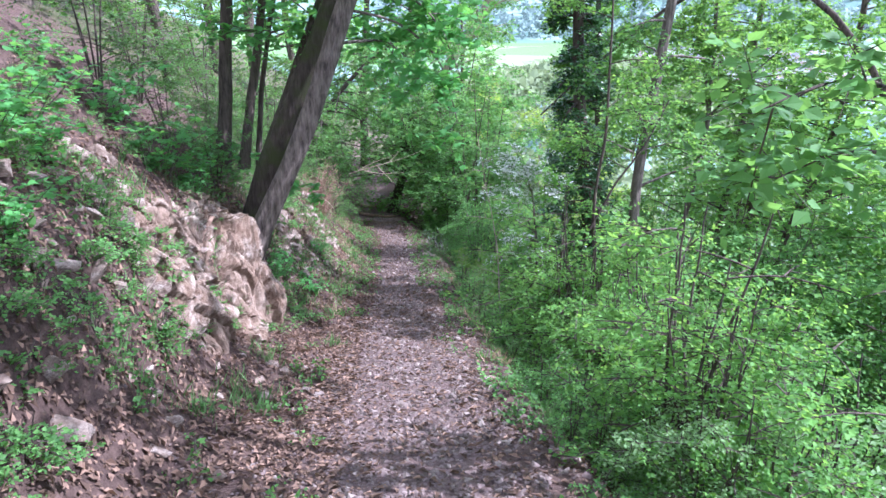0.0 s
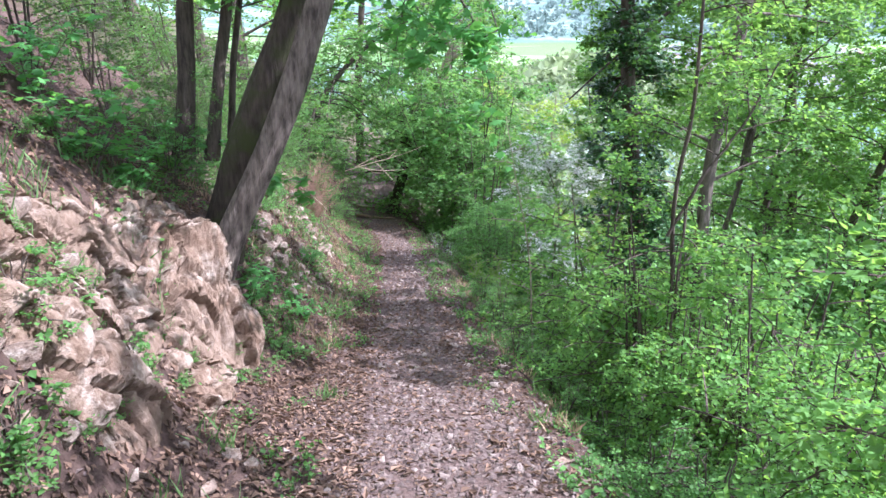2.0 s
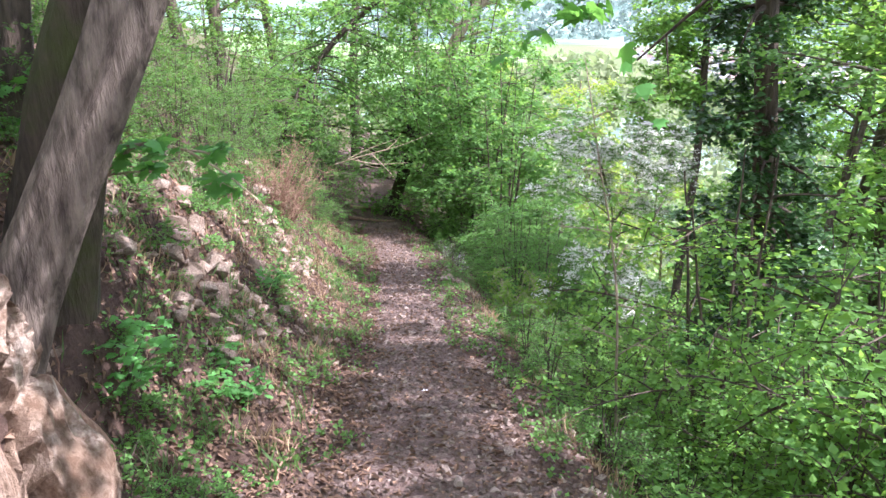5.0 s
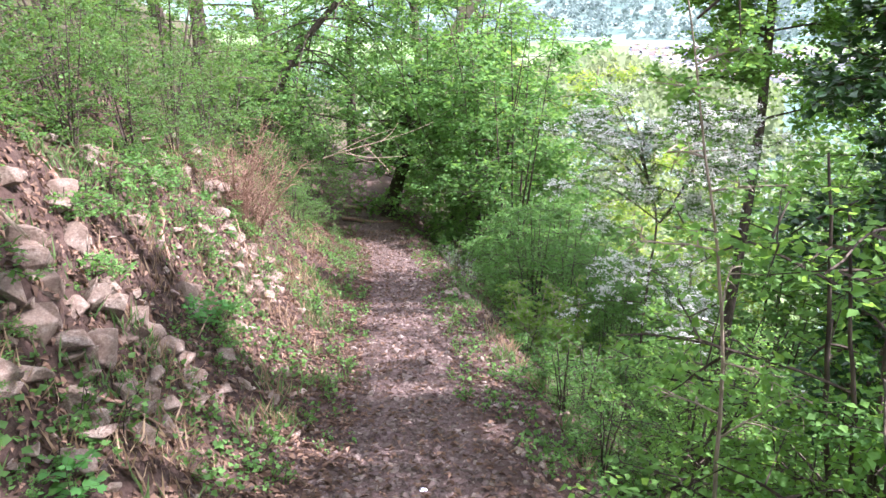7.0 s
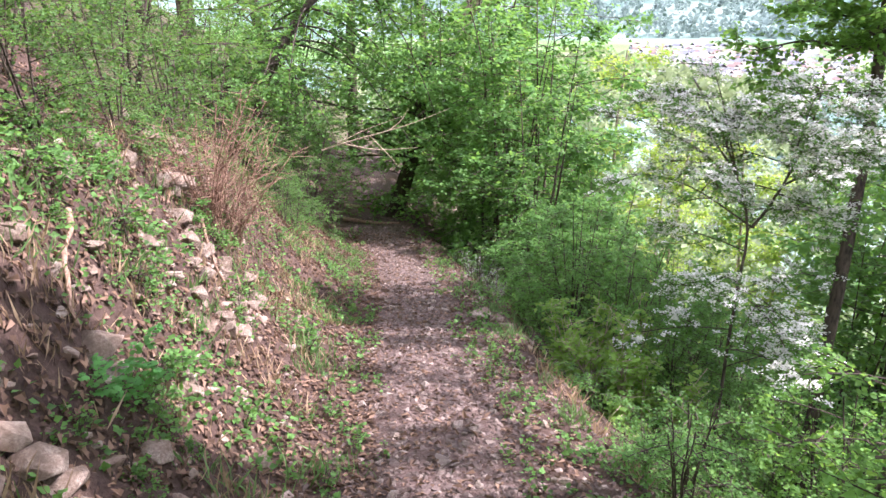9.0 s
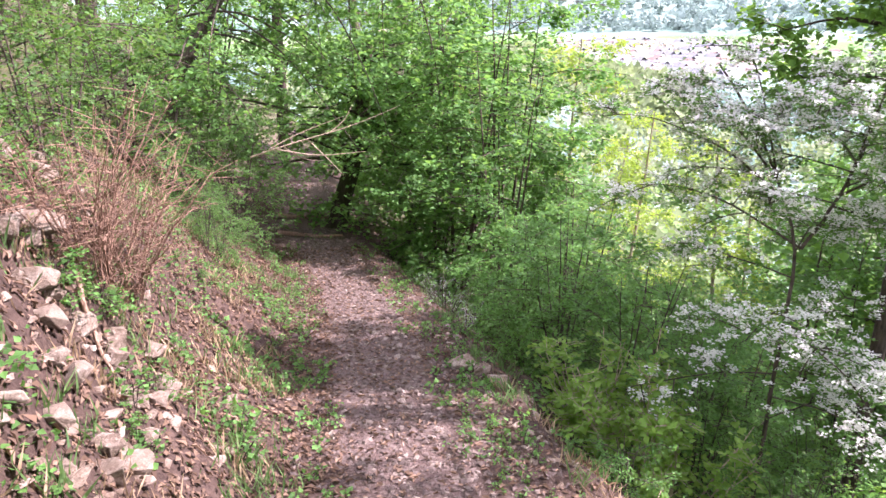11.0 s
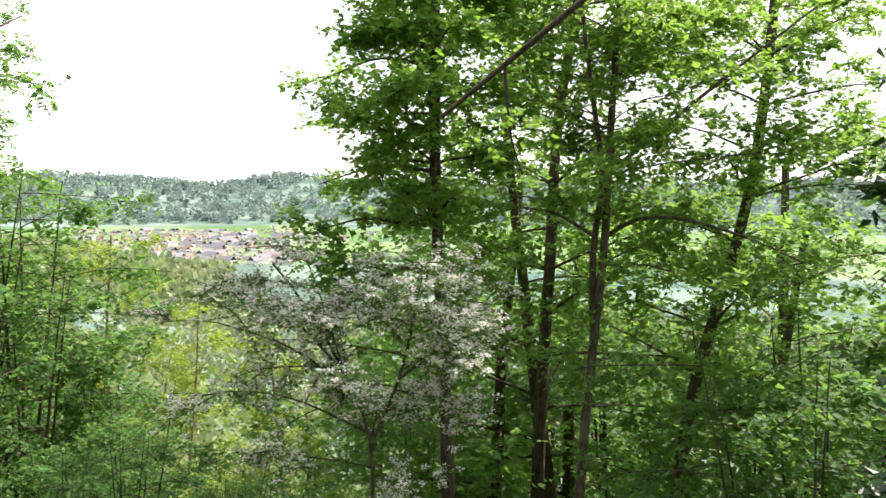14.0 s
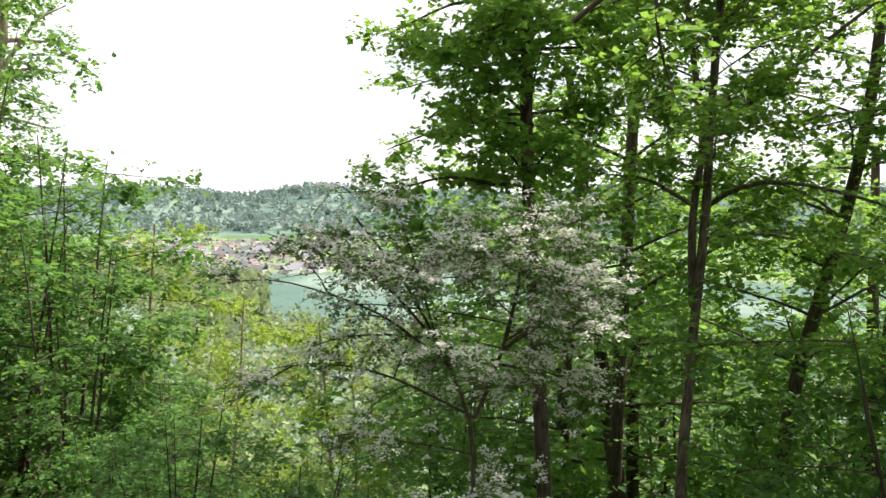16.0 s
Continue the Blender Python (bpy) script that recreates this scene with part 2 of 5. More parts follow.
WALL_WHITE = plain_material("house render white", (0.62, 0.60, 0.57))
WALL_CREAM = plain_material("house render cream", (0.5, 0.43, 0.35))
ROOF_RED = plain_material("tile roof red brown", (0.24, 0.17, 0.145))
ROOF_GREY = plain_material("slate roof grey", (0.2, 0.2, 0.22))
WINDOW_DARK = plain_material("window glass dark", (0.06, 0.07, 0.09), 0.1, 0.2)
WOODS = leaf_material("far woods", (0.05, 0.105, 0.04), (0.16, 0.24, 0.08), (0.19, 0.30, 0.06), 0.3, 0.8)
WOODS_LIGHT = leaf_material("far spring woods", (0.18, 0.26, 0.04), (0.32, 0.42, 0.07), (0.35, 0.45, 0.06), 0.35, 0.8)
# pale low-contrast blue-green: distance haze is put into this leaf colour
WOODS_BLUE_HAZE = leaf_material("distant woods in blue haze", (0.185, 0.25, 0.225), (0.215, 0.285, 0.25), (0.22, 0.29, 0.25), 0.25, 0.9)
# olive woods of spur and valley, lightened in colour to imitate haze
WOODS_PALE_HAZE = leaf_material("olive woods paled by haze", (0.17, 0.22, 0.11), (0.30, 0.36, 0.18), (0.3, 0.38, 0.16), 0.3, 0.8)

# ---- geometry helpers ----
rng = np.random.default_rng(7)


def mesh_from(name, verts, faces, mat, smooth=False):
    """verts n x 3, faces m x k (all faces of one kind)."""
    me = bpy.data.meshes.new(name)
    verts, faces = np.asarray(verts, np.float32), np.asarray(faces, np.int32)
    m, k = faces.shape
    me.vertices.add(len(verts))
    me.vertices.foreach_set("co", verts.ravel())
    me.loops.add(m * k)
    me.loops.foreach_set("vertex_index", faces.ravel())
    me.polygons.add(m)
    me.polygons.foreach_set("loop_start", np.arange(0, m * k, k, dtype=np.int32))
    me.polygons.foreach_set("use_smooth", np.full(m, smooth))
    me.update(calc_edges=True)
    me.validate()
    if mat:
        me.materials.append(mat)
    return me


def part(name, me, parent, label=""):
    ob = new(name, me)
    ob.parent = parent
    if label:
        ob["label"] = label
    return ob


def thing(name, at, label, category, group="", kind=""):
    ob = new(name)
    ob.location = at
    ob.empty_display_size = 0.1
    return tagged(ob, label, category, group, kind)


def unit(v):
    v = np.asarray(v, float)
    return v / np.maximum(np.linalg.norm(v, axis=-1, keepdims=True), 1e-9)


def resample(pts, n):
    """A smooth line through pts, with n points."""
    pts = np.asarray(pts, float)
    if len(pts) < 2:
        return pts
    d = np.r_[0, np.cumsum(np.linalg.norm(np.diff(pts, axis=0), axis=1))]
    t = np.linspace(0, d[-1], n)
    out = np.stack([np.interp(t, d, pts[:, k]) for k in range(3)], 1)
    for _ in range(2):
        out[1:-1] = (out[:-2] + 2 * out[1:-1] + out[2:]) / 4
    return out


def tube(pts, radii, sides=8, knob=0.0, seed=0):
    """Verts and quads of a tapered, slightly uneven limb."""
    pts = np.asarray(pts, float)
    n = len(pts)
    radii = np.broadcast_to(np.asarray(radii, float), (n,))
    tan = unit(np.gradient(pts, axis=0))
    ref = np.array([0.31, 0.2, 0.93]) if abs(tan[0, 2]) < 0.8 else np.array([0.95, 0.2, 0.1])
    a = unit(np.cross(tan, ref))
    b = np.cross(tan, a)
    ang = np.arange(sides) * 2 * np.pi / sides
    r = radii[:, None] * np.ones(sides)
    if knob:
        g = np.random.default_rng(seed)
        r = r * (1 + knob * 1.3 * (g.random((1, sides)) - 0.5) + 0.6 * knob * (g.random((n, sides)) - 0.5) + 0.7 * knob * np.sin(ang * 3 + g.random() * 6))
    v = pts[:, None, :] + (np.cos(ang)[None, :, None] * a[:, None, :] + np.sin(ang)[None, :, None] * b[:, None, :]) * r[:, :, None]
    i = np.arange(n - 1)[:, None] * sides
    k = np.arange(sides)[None, :]
    k2 = (k + 1) % sides
    f = np.stack([i + k, i + k2, i + sides + k2, i + sides + k], -1).reshape(-1, 4)
    return v.reshape(-1, 3), f


def joined(pieces):
    vs, fs, o = [], [], 0
    for v, f in pieces:
        vs.append(v)
        fs.append(np.asarray(f) + o)
        o += len(v)
    return np.concatenate(vs), np.concatenate(fs)


OVAL = np.array([(0, 0, 0), (0.33, 0.42, 0.05), (1, 0, -0.06), (0.33, -0.42, 0.05)])
NARROW = np.array([(0, 0, 0), (0.4, 0.2, 0.03), (1, 0, -0.08), (0.4, -0.2, 0.03)])
LOBED = np.array([(0, 0, 0), (0.02, 0.3, 0.02), (0.3, 0.62, -0.02), (0.40, 0.34, 0.04), (0.72, 0.46, -0.03), (0.68, 0.2, 0.03), (1, 0, -0.06),
                  (0.68, -0.2, 0.03), (0.72, -0.46, -0.03), (0.40, -0.34, 0.04), (0.3, -0.62, -0.02), (0.02, -0.3, 0.02)])


def leaf_geo(pos, along, up, size, shape=OVAL):
    """One small leaf at each pos, pointing along, facing up."""
    x = unit(along)
    y = unit(np.cross(up, x))
    z = np.cross(x, y)
    m = np.stack([x, y, z], 1) * np.asarray(size)[:, None, None]
    v = pos[:, None, :] + np.einsum("kc,ncd->nkd", shape, m)
    k = len(shape)
    return v.reshape(-1, 3), (np.arange(len(pos))[:, None] * k + np.arange(k)[None, :])


def twig_leaves(g, start, way, length, per, size, tilt=0.45, sag=0.12):
    """Leaves in two ranks along each twig. Returns pos, along, up, size."""
    n = len(start)
    s = (np.arange(per) + 0.6)[None, :] / per + g.normal(0, 0.03, (n, per))
    pos = start[:, None, :] + way[:, None, :] * (length[:, None] * s)[..., None]
    pos[..., 2] -= sag * length[:, None] * s ** 2
    side = unit(np.cross(way, np.array([0, 0, 1.0])) + 1e-6)
    sg = np.where(np.arange(per) % 2 == 0, 1.0, -1.0)[None, :, None]
    along = way[:, None, :] * 0.6 + side[:, None, :] * sg + g.normal(0, 0.35, (n, per, 3)) + np.array([0, 0, -0.15])
    up = np.array([0, 0, 1.0]) + g.normal(0, tilt, (n, per, 3))
    sz = size * g.uniform(0.6, 1.2, (n, per)) * (1 - 0.3 * np.clip(s, 0, 1))
    pos = pos + along * 0.0 + g.normal(0, 0.012, (n, per, 3))
    return pos.reshape(-1, 3), along.reshape(-1, 3), up.reshape(-1, 3), sz.ravel()


def side_twigs(g, line, count, length, spread=1.0, lift=0.1, begin=0.2):
    """Twigs that leave a branch on all sides, flattened to sprays: start, way, length."""
    t = np.sort(g.uniform(begin, 1.0, count))
    f = t * (len(line) - 1)
    i = np.clip(f.astype(int), 0, len(line) - 2)
    start = line[i] + (line[i + 1] - line[i]) * (f - i)[:, None]
    tan = unit(line[i + 1] - line[i])
    off = g.normal(0, 1, (count, 3))
    off -= tan * (off * tan).sum(1, keepdims=True)
    off[:, 2] *= 0.4
    way = unit(tan * g.uniform(0.25, 0.9, (count, 1)) * (1.2 - 0.7 * np.abs(tan[:, 2:])) + unit(off) * spread + np.array([0, 0, lift]))
    return start, way, length * g.uniform(0.5, 1.15, count) * (1.15 - 0.4 * t)


def make_tree(name, at, label, category, stems, bark, leaf, seed, limbs=9, zone=(0.35, 1.0), reach=1.6, lift=0.25, twigs=16, twig_len=0.5, per=9,
              size=0.06, shape=OVAL, sides=10, extra=(), group="", knob=0.08, limb_r=0.3, droop=0.05, subs=4, merged=False):
    """A tree: stems are (points, radius at foot, radius at top); limbs leave the stems, twigs the limbs, leaves the twigs."""
    g = np.random.default_rng(seed)
    top = thing(name, at, label, category, group)
    base = np.array(at, float)
    lines = []
    for k, (pts, r0, r1) in enumerate(stems):
        line = resample(np.array(pts, float) - base, 22)
        line += np.cumsum(g.normal(0, 0.004, line.shape), 0)
        rad = np.linspace(r0, r1, 22)
        if k == 0:
            rad[:3] *= np.array([1.3, 1.12, 1.04])
        v, f = tube(line, rad, sides, knob, seed + k)
        part("trunk", mesh_from("trunk", v, f, bark, True), top)
        lines.append((line, rad))
    starts, ways, lens = [], [], []
    twigs_geo = []

    def leafy(line, count, tl):
        s, w, l = side_twigs(g, line, count, tl)
        starts.append(s), ways.append(w), lens.append(l)
        ln = np.linalg.norm(line[-1] - line[0])
        s, w, l = side_twigs(g, line, subs, ln * 0.42, 1.0, 0.05, 0.25)
        for a, b, c in zip(s, w, l):
            u = np.linspace(0, 1, 5)[:, None]
            sub = a + b * c * u + np.array([0, 0, -0.18]) * c * u ** 2 + np.cumsum(g.normal(0, 0.02 * c, (5, 3)), 0) * u
            twigs_geo.append(tube(sub, np.linspace(0.006, 0.002, 5), 3))
            s2, w2, l2 = side_twigs(g, sub, max(3, count * 2 // 3), tl * 0.8)
            starts.append(s2), ways.append(w2), lens.append(l2)

    for k in range(limbs):
        line, rad = lines[k % len(lines)]
        t = zone[0] + (zone[1] - zone[0]) * (k + g.random() * 0.7) / max(1, limbs)
        i = min(20, int(t * 21))
        yaw = k * 2.4 + g.normal(0, 0.35)
        d = unit(np.array([math.cos(yaw), math.sin(yaw), lift + g.normal(0, 0.15)]))
        ln = reach * (1.15 - 0.55 * (t - zone[0]) / max(0.01, zone[1] - zone[0])) * g.uniform(0.75, 1.15)
        u = np.linspace(0, 1, 9)[:, None]
        limb = line[i] + d * ln * u + np.array([0, 0, 1.0]) * ln * (0.12 * u - (0.12 + droop) * u ** 2) + np.cumsum(g.normal(0, 0.012 * ln, (9, 3)), 0) * u
        v, f = tube(limb, np.linspace(max(0.006, rad[i] * limb_r), 0.004, 9), 5)
        if merged:
            twigs_geo.append(tube(limb, np.linspace(max(0.005, rad[i] * limb_r), 0.003, 9), 4))
        else:
            part("branch", mesh_from("branch", v, f, bark, True), top)
        leafy(limb, twigs, twig_len)
    for pts, r0 in extra:
        limb = resample(np.array(pts, float) - base, 12)
        v, f = tube(limb, np.linspace(r0, r0 * 0.25, 12), 6)
        part("branch", mesh_from("branch", v, f, bark, True), top)
        leafy(limb, twigs, twig_len)
    if leaf and starts:
        s, w, l = np.concatenate(starts), np.concatenate(ways), np.concatenate(lens)
        tv = twigs_geo + [tube(np.array([a, a + b * c * 0.95 + (0, 0, -0.1 * c)]), (0.003, 0.001), 3) for a, b, c in zip(s[::3], w[::3], l[::3])]
        v, f = joined(tv)
        part("twig_mass", mesh_from("twig_mass", v, f, bark), top)["kind"] = "stuff"
        v, f = leaf_geo(*twig_leaves(g, s, w, l, per, size), shape)
        part("crown", mesh_from("crown", v, f, leaf), top)["kind"] = "stuff"
    return top


def make_shrub(name, label, category, seed, height=1.2, spread=0.7, stems=14, twigs=12, twig_len=0.28, per=9, size=0.035, shape=OVAL,
               bark=BARK_DARK, leaf=LEAF_SHRUB, begin=0.2, group="", stem_r=0.008, tilt=0.45):
    g = np.random.default_rng(seed)
    top = thing(name, (0, 0, 0), label, category, group)
    starts, ways, lens, tv = [], [], [], []
    for k in range(stems):
        yaw = k * 2.4 + g.normal(0, 0.4)
        out = spread * g.uniform(0.25, 1.0)
        h = height * g.uniform(0.6, 1.08)
        u = np.linspace(0, 1, 8)[:, None]
        d = np.array([math.cos(yaw), math.sin(yaw), 0.0])
        line = d * out * u ** 1.4 + d * 0.08 + np.array([0, 0, 1.0]) * (h * u - 0.06) + np.cumsum(g.normal(0, 0.012 * height, (8, 3)), 0) * u
        tv.append(tube(line, np.linspace(stem_r * g.uniform(0.7, 1.3), 0.002, 8), 4))
        s, w, l = side_twigs(g, line, twigs, twig_len, 1.0, 0.1, begin)
        starts.append(s), ways.append(w), lens.append(l)
    s, w, l = np.concatenate(starts), np.concatenate(ways), np.concatenate(lens)
    v, f = joined(tv)
    part("stem_mass", mesh_from("stem_mass", v, f, bark), top)["kind"] = "stuff"
    v, f = joined([tube(np.array([a, a + b * c * 0.95]), (0.0025, 0.001), 3) for a, b, c in zip(s, w, l)])
    part("twig_mass", mesh_from("twig_mass", v, f, bark), top)["kind"] = "stuff"
    if leaf:
        v, f = leaf_geo(*twig_leaves(g, s, w, l, per, size, tilt), shape)
        part("foliage", mesh_from("foliage", v, f, leaf), top)["kind"] = "stuff"
    return top


def make_bush(name, label, seed, tall, wide, leaf, size, group, stems=4, limbs=20, twigs=8, per=9, twig_len=0.3, bark=BARK_DARK, shape=OVAL, lift=0.15, low=0.04, lean=0.28, subs=3):
    """A bush of a few stems, leafy from the ground up in flat sprays."""
    g = np.random.default_rng(seed)
    lines = []
    for k in range(stems):
        a = k * 6.283 / stems + g.normal(0, 0.3)
        q = wide * lean * g.uniform(0.5, 1.2)
        h = tall * g.uniform(0.75, 1.0)
        lines.append(([(0.04 * math.cos(a), 0.04 * math.sin(a), -0.05), (q * 0.35 * math.cos(a), q * 0.35 * math.sin(a), h * 0.35), (q * math.cos(a), q * math.sin(a), h)], 0.006 + 0.005 * tall, 0.004))
    return make_tree(name, (0, 0, 0), label, "shrub", lines, bark, leaf, seed, limbs=limbs, zone=(low, 1.0), reach=wide, lift=lift, twigs=twigs, twig_len=twig_len, per=per, size=size,
                     shape=shape, sides=6, group=group, subs=subs, merged=True, limb_r=0.5, droop=0.12)


def lattice(n, seed):
    return np.random.default_rng(seed).random((n, n))


GRID = lattice(256, 3)


def vnoise(x, y):
    """Smooth value noise, 0 to 1."""
    xi, yi = np.floor(x).astype(int), np.floor(y).astype(int)
    fx, fy = x - xi, y - yi
    fx, fy = fx * fx * (3 - 2 * fx), fy * fy * (3 - 2 * fy)
    a, b = GRID[xi % 256, yi % 256], GRID[(xi + 1) % 256, yi % 256]
    c, d = GRID[xi % 256, (yi + 1) % 256], GRID[(xi + 1) % 256, (yi + 1) % 256]
    return (a * (1 - fx) + b * fx) * (1 - fy) + (c * (1 - fx) + d * fx) * fy


def fbm(x, y, n=4):
    return sum(vnoise(x * 2.03 ** k + 17 * k, y * 2.03 ** k + 5 * k) / 2 ** k for k in range(n)) / (2 - 2.0 ** (1 - n)) - 0.5


# ---- the land ----
def trail_x(y):
    return np.interp(y, [-40, -5, 0, 3.5, 6.4, 9, 10.4, 12.5, 14.5, 16.7, 19, 22.2, 26, 30, 35, 60], [2.5, 0.5, 0.1, -0.02, -0.28, -0.48, -0.56, -0.68, -0.86, -1.0, -1.34, -1.98, -2.35, -2.7, -3.6, -14])


def trail_z(y):
    return np.interp(y, [-40, -5, 1, 4.9, 7.2, 9, 12, 15, 18, 21, 22.8, 24, 28, 32, 36, 60, 120], [11, 3.5, 1.92, 0.86, 0.13, -0.38, -1.08, -1.74, -2.37, -2.84, -3.03, -3.12, -3.4, -3.55, -4.0, -9.5, -22])


def smoothstep(a, b, x):
    t = np.clip((x - a) / (b - a), 0, 1)
    return t * t * (3 - 2 * t)


def land(x, y, relief=True):
    x, y = np.asarray(x, float), np.asarray(y, float)
    d = trail_x(y) - x
    plain = np.interp(d, [0.5, 0.8, 1.15, 1.35, 1.55, 1.75, 1.95, 2.6, 4, 10, 40, 90, 400], [0, 0.08, 0.42, 0.66, 1.05, 1.38, 1.66, 2.1, 3.1, 7.0, 24, 46, 60])
    face = np.interp(d, [0.5, 1.1, 1.36, 1.5, 1.63, 1.74, 1.86, 1.95, 2.05, 2.4, 4, 10, 40, 90, 400], [0, 0.1, 0.24, 0.44, 0.64, 0.84, 1.08, 1.34, 1.52, 1.98, 3.5, 7.0, 24, 46, 60])
    crag = np.interp(d, [0.5, 1.1, 1.38, 1.48, 1.56, 1.64, 1.8, 2.05, 2.4, 4, 10, 40, 90, 400], [0, 0.1, 0.26, 0.5, 0.95, 1.28, 1.42, 1.6, 1.98, 3.5, 7.0, 24, 46, 60])
    wc = smoothstep(6.6, 7.3, y)
    face = face * (1 - wc) + crag * wc
    shelf = np.interp(d, [0.5, 1.05, 1.2, 1.34, 1.46, 1.58, 2.05, 2.4, 4, 10, 40, 90, 400], [0, 0.1, 0.26, 0.58, 1.02, 1.32, 1.6, 1.98, 3.0, 7.0, 24, 46, 60])
    wc = smoothstep(7.2, 7.42, y) * (1 - smoothstep(7.66, 7.9, y))
    face = face * (1 - wc) + shelf * wc
    w = smoothstep(5.3, 6.0, y) * (1 - smoothstep(8.2, 9.2, y))
    soft = np.interp(d, [0.5, 0.9, 1.5, 2.4, 4, 10, 40, 90, 400], [0, 0.12, 0.6, 1.3, 2.6, 6.8, 24, 46, 60])
    w2 = smoothstep(15.5, 18.5, y)
    front = np.interp(d, [0.5, 1.0, 1.22, 1.4, 1.55, 1.75, 2.0, 2.6, 4, 10, 40, 90, 400], [0, 0.1, 0.24, 0.48, 0.86, 1.3, 1.58, 2.0, 2.95, 6.9, 24, 46, 60])
    w3 = 1 - smoothstep(5.0, 6.1, y)
    up = plain * (1 - w) + face * w
    up = up * (1 - w2) + soft * w2
    up = up * (1 - w3) + front * w3
    down = np.interp(-d, [0.6, 0.9, 1.2, 2.0, 4, 10, 30, 100, 250, 420], [0, -0.08, -0.38, -1.0, -2.5, -6.3, -19, -58, -96, -108])
    near = trail_z(y) + np.where(d > 0, up, down)
    r = np.hypot(x, y - 9)
    az = np.degrees(np.arctan2(x, y - 9))
    hills = -108 + 165 * smoothstep(2300, 3900, r) * (0.93 + 0.85 * fbm(az / 6.0 + 40, r / 1500.0, 3)) + 26 * smoothstep(1700, 2600, r) * (fbm(x / 420.0, y / 420.0, 3) + 0.3)
    spur = 45 * np.exp(-((az - 12) / 9.0) ** 2) * smoothstep(150, 420, r) * (1 - smoothstep(700, 1150, r))
    own = np.where(az < -2, 70 * smoothstep(2, 40, -az), 70 * smoothstep(120, 175, az))
    far = np.maximum(hills + spur, -108) + own * (1 - smoothstep(2500, 3500, r)) * 1.6
    k = smoothstep(120, 420, r)
    z = near * (1 - k) + far * k
    if relief:
        off = np.abs(d)
        rough = np.interp(off, [0, 0.5, 0.9, 1.5, 5], [0.18, 0.28, 0.8, 1.0, 1.3])
        z = z + (1 - k) * rough * (0.26 * fbm(x * 1.9, y * 1.9, 3) + 0.12 * fbm(x * 7 + 9, y * 7, 3)) * np.where(off < 0.6, 0.6, 1)
    return z


def height(x, y):
    return float(land(np.array([x]), np.array([y]))[0])


def make_ground():
    na = 500
    rad = np.concatenate([np.linspace(0.02, 15, 190), 15 * (4700 / 15) ** (np.linspace(0, 1, 90)[1:])])
    ang = np.arange(na) * 2 * np.pi / na
    x = -0.5 + rad[:, None] * np.sin(ang)[None, :]
    y = 10.0 + rad[:, None] * np.cos(ang)[None, :]
    z = land(x, y)
    r = np.hypot(x, y - 9)
    v = np.stack([x, y, z], -1).reshape(-1, 3)
    n = len(rad)
    i = np.arange(n - 1)[:, None] * na
    k = np.arange(na)[None, :]
    f = np.stack([i + k, i + na + k, i + na + (k + 1) % na, i + (k + 1) % na], -1).reshape(-1, 4)
    me = mesh_from("ground", v, f, GROUND, True)
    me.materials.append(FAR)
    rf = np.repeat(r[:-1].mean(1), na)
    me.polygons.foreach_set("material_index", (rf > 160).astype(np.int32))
    d = trail_x(y) - x
    at = me.attributes.new("trail", "FLOAT", "POINT")
    edge = np.interp(y, [8, 13], [0.46, 0.33]) + 0.35 * fbm(x * 2.2, y * 2.2, 3)
    at.data.foreach_set("value", (1 - smoothstep(edge - 0.15, edge + 0.25, np.abs(d))).ravel().astype(np.float32))
    at = me.attributes.new("slope", "FLOAT", "POINT")
    at.data.foreach_set("value", (smoothstep(1.0, 2.0, -d + 0.6 * fbm(x * 1.5, y * 1.5, 3)) + smoothstep(1.6, 3.5, d + 1.5 * fbm(x, y, 3)) * smoothstep(14, 17, y)).clip(0, 1).ravel().astype(np.float32))
    at = me.attributes.new("woods", "FLOAT", "POINT")
    wood = smoothstep(-0.02, 0.04, fbm(x / 330.0 + 3, y / 330.0, 3) + 0.55 * smoothstep(2150, 2500, r) - 0.25 * smoothstep(1250, 1500, r) * (1 - smoothstep(2000, 2300, r)) + 0.6 * (1 - smoothstep(900, 1150, r)))
    at.data.foreach_set("value", wood.ravel().astype(np.float32))
    tagged(new("ground", me), "woodland hillside with a stony brown footpath and valley land beyond", "ground", kind="structure")


make_ground()

# ---- trees along the walk ----
def foot(x, y, dip=0.12):
    return (x, y, height(x, y) - dip)


make_tree("leaning_tree", (-1.85, 7.7, 1.0), "leaning two-stemmed maple with ridged grey bark and dark mossy side", "tree",
          [([(-1.9, 7.68, 0.85), (-1.74, 7.72, 1.27), (-1.55, 7.75, 1.55), (-1.38, 7.75, 1.88), (-1.2, 7.76, 2.3), (-1.0, 7.78, 2.8), (-0.76, 7.82, 3.4), (-0.4, 8.0, 4.6), (0.1, 8.3, 6.4)], 0.097, 0.066)],
          BARK, LEAF_MAPLE, 11, limbs=9, zone=(0.64, 1.0), reach=2.0, lift=0.1, twigs=14, twig_len=0.55, per=7, size=0.10, shape=LOBED, sides=40, knob=0.16,
          extra=[([(-0.8, 7.8, 3.3), (-0.3, 8.0, 3.2), (0.1, 8.2, 2.8), (0.26, 8.3, 2.15)], 0.016), ([(-0.7, 7.8, 3.5), (-0.1, 7.9, 3.4), (0.15, 8.0, 3.0), (0.3, 8.1, 2.6)], 0.016), ([(-0.9, 7.8, 3.0), (-0.5, 8.6, 3.0), (-0.2, 9.4, 2.65)], 0.018)], droop=0.15)
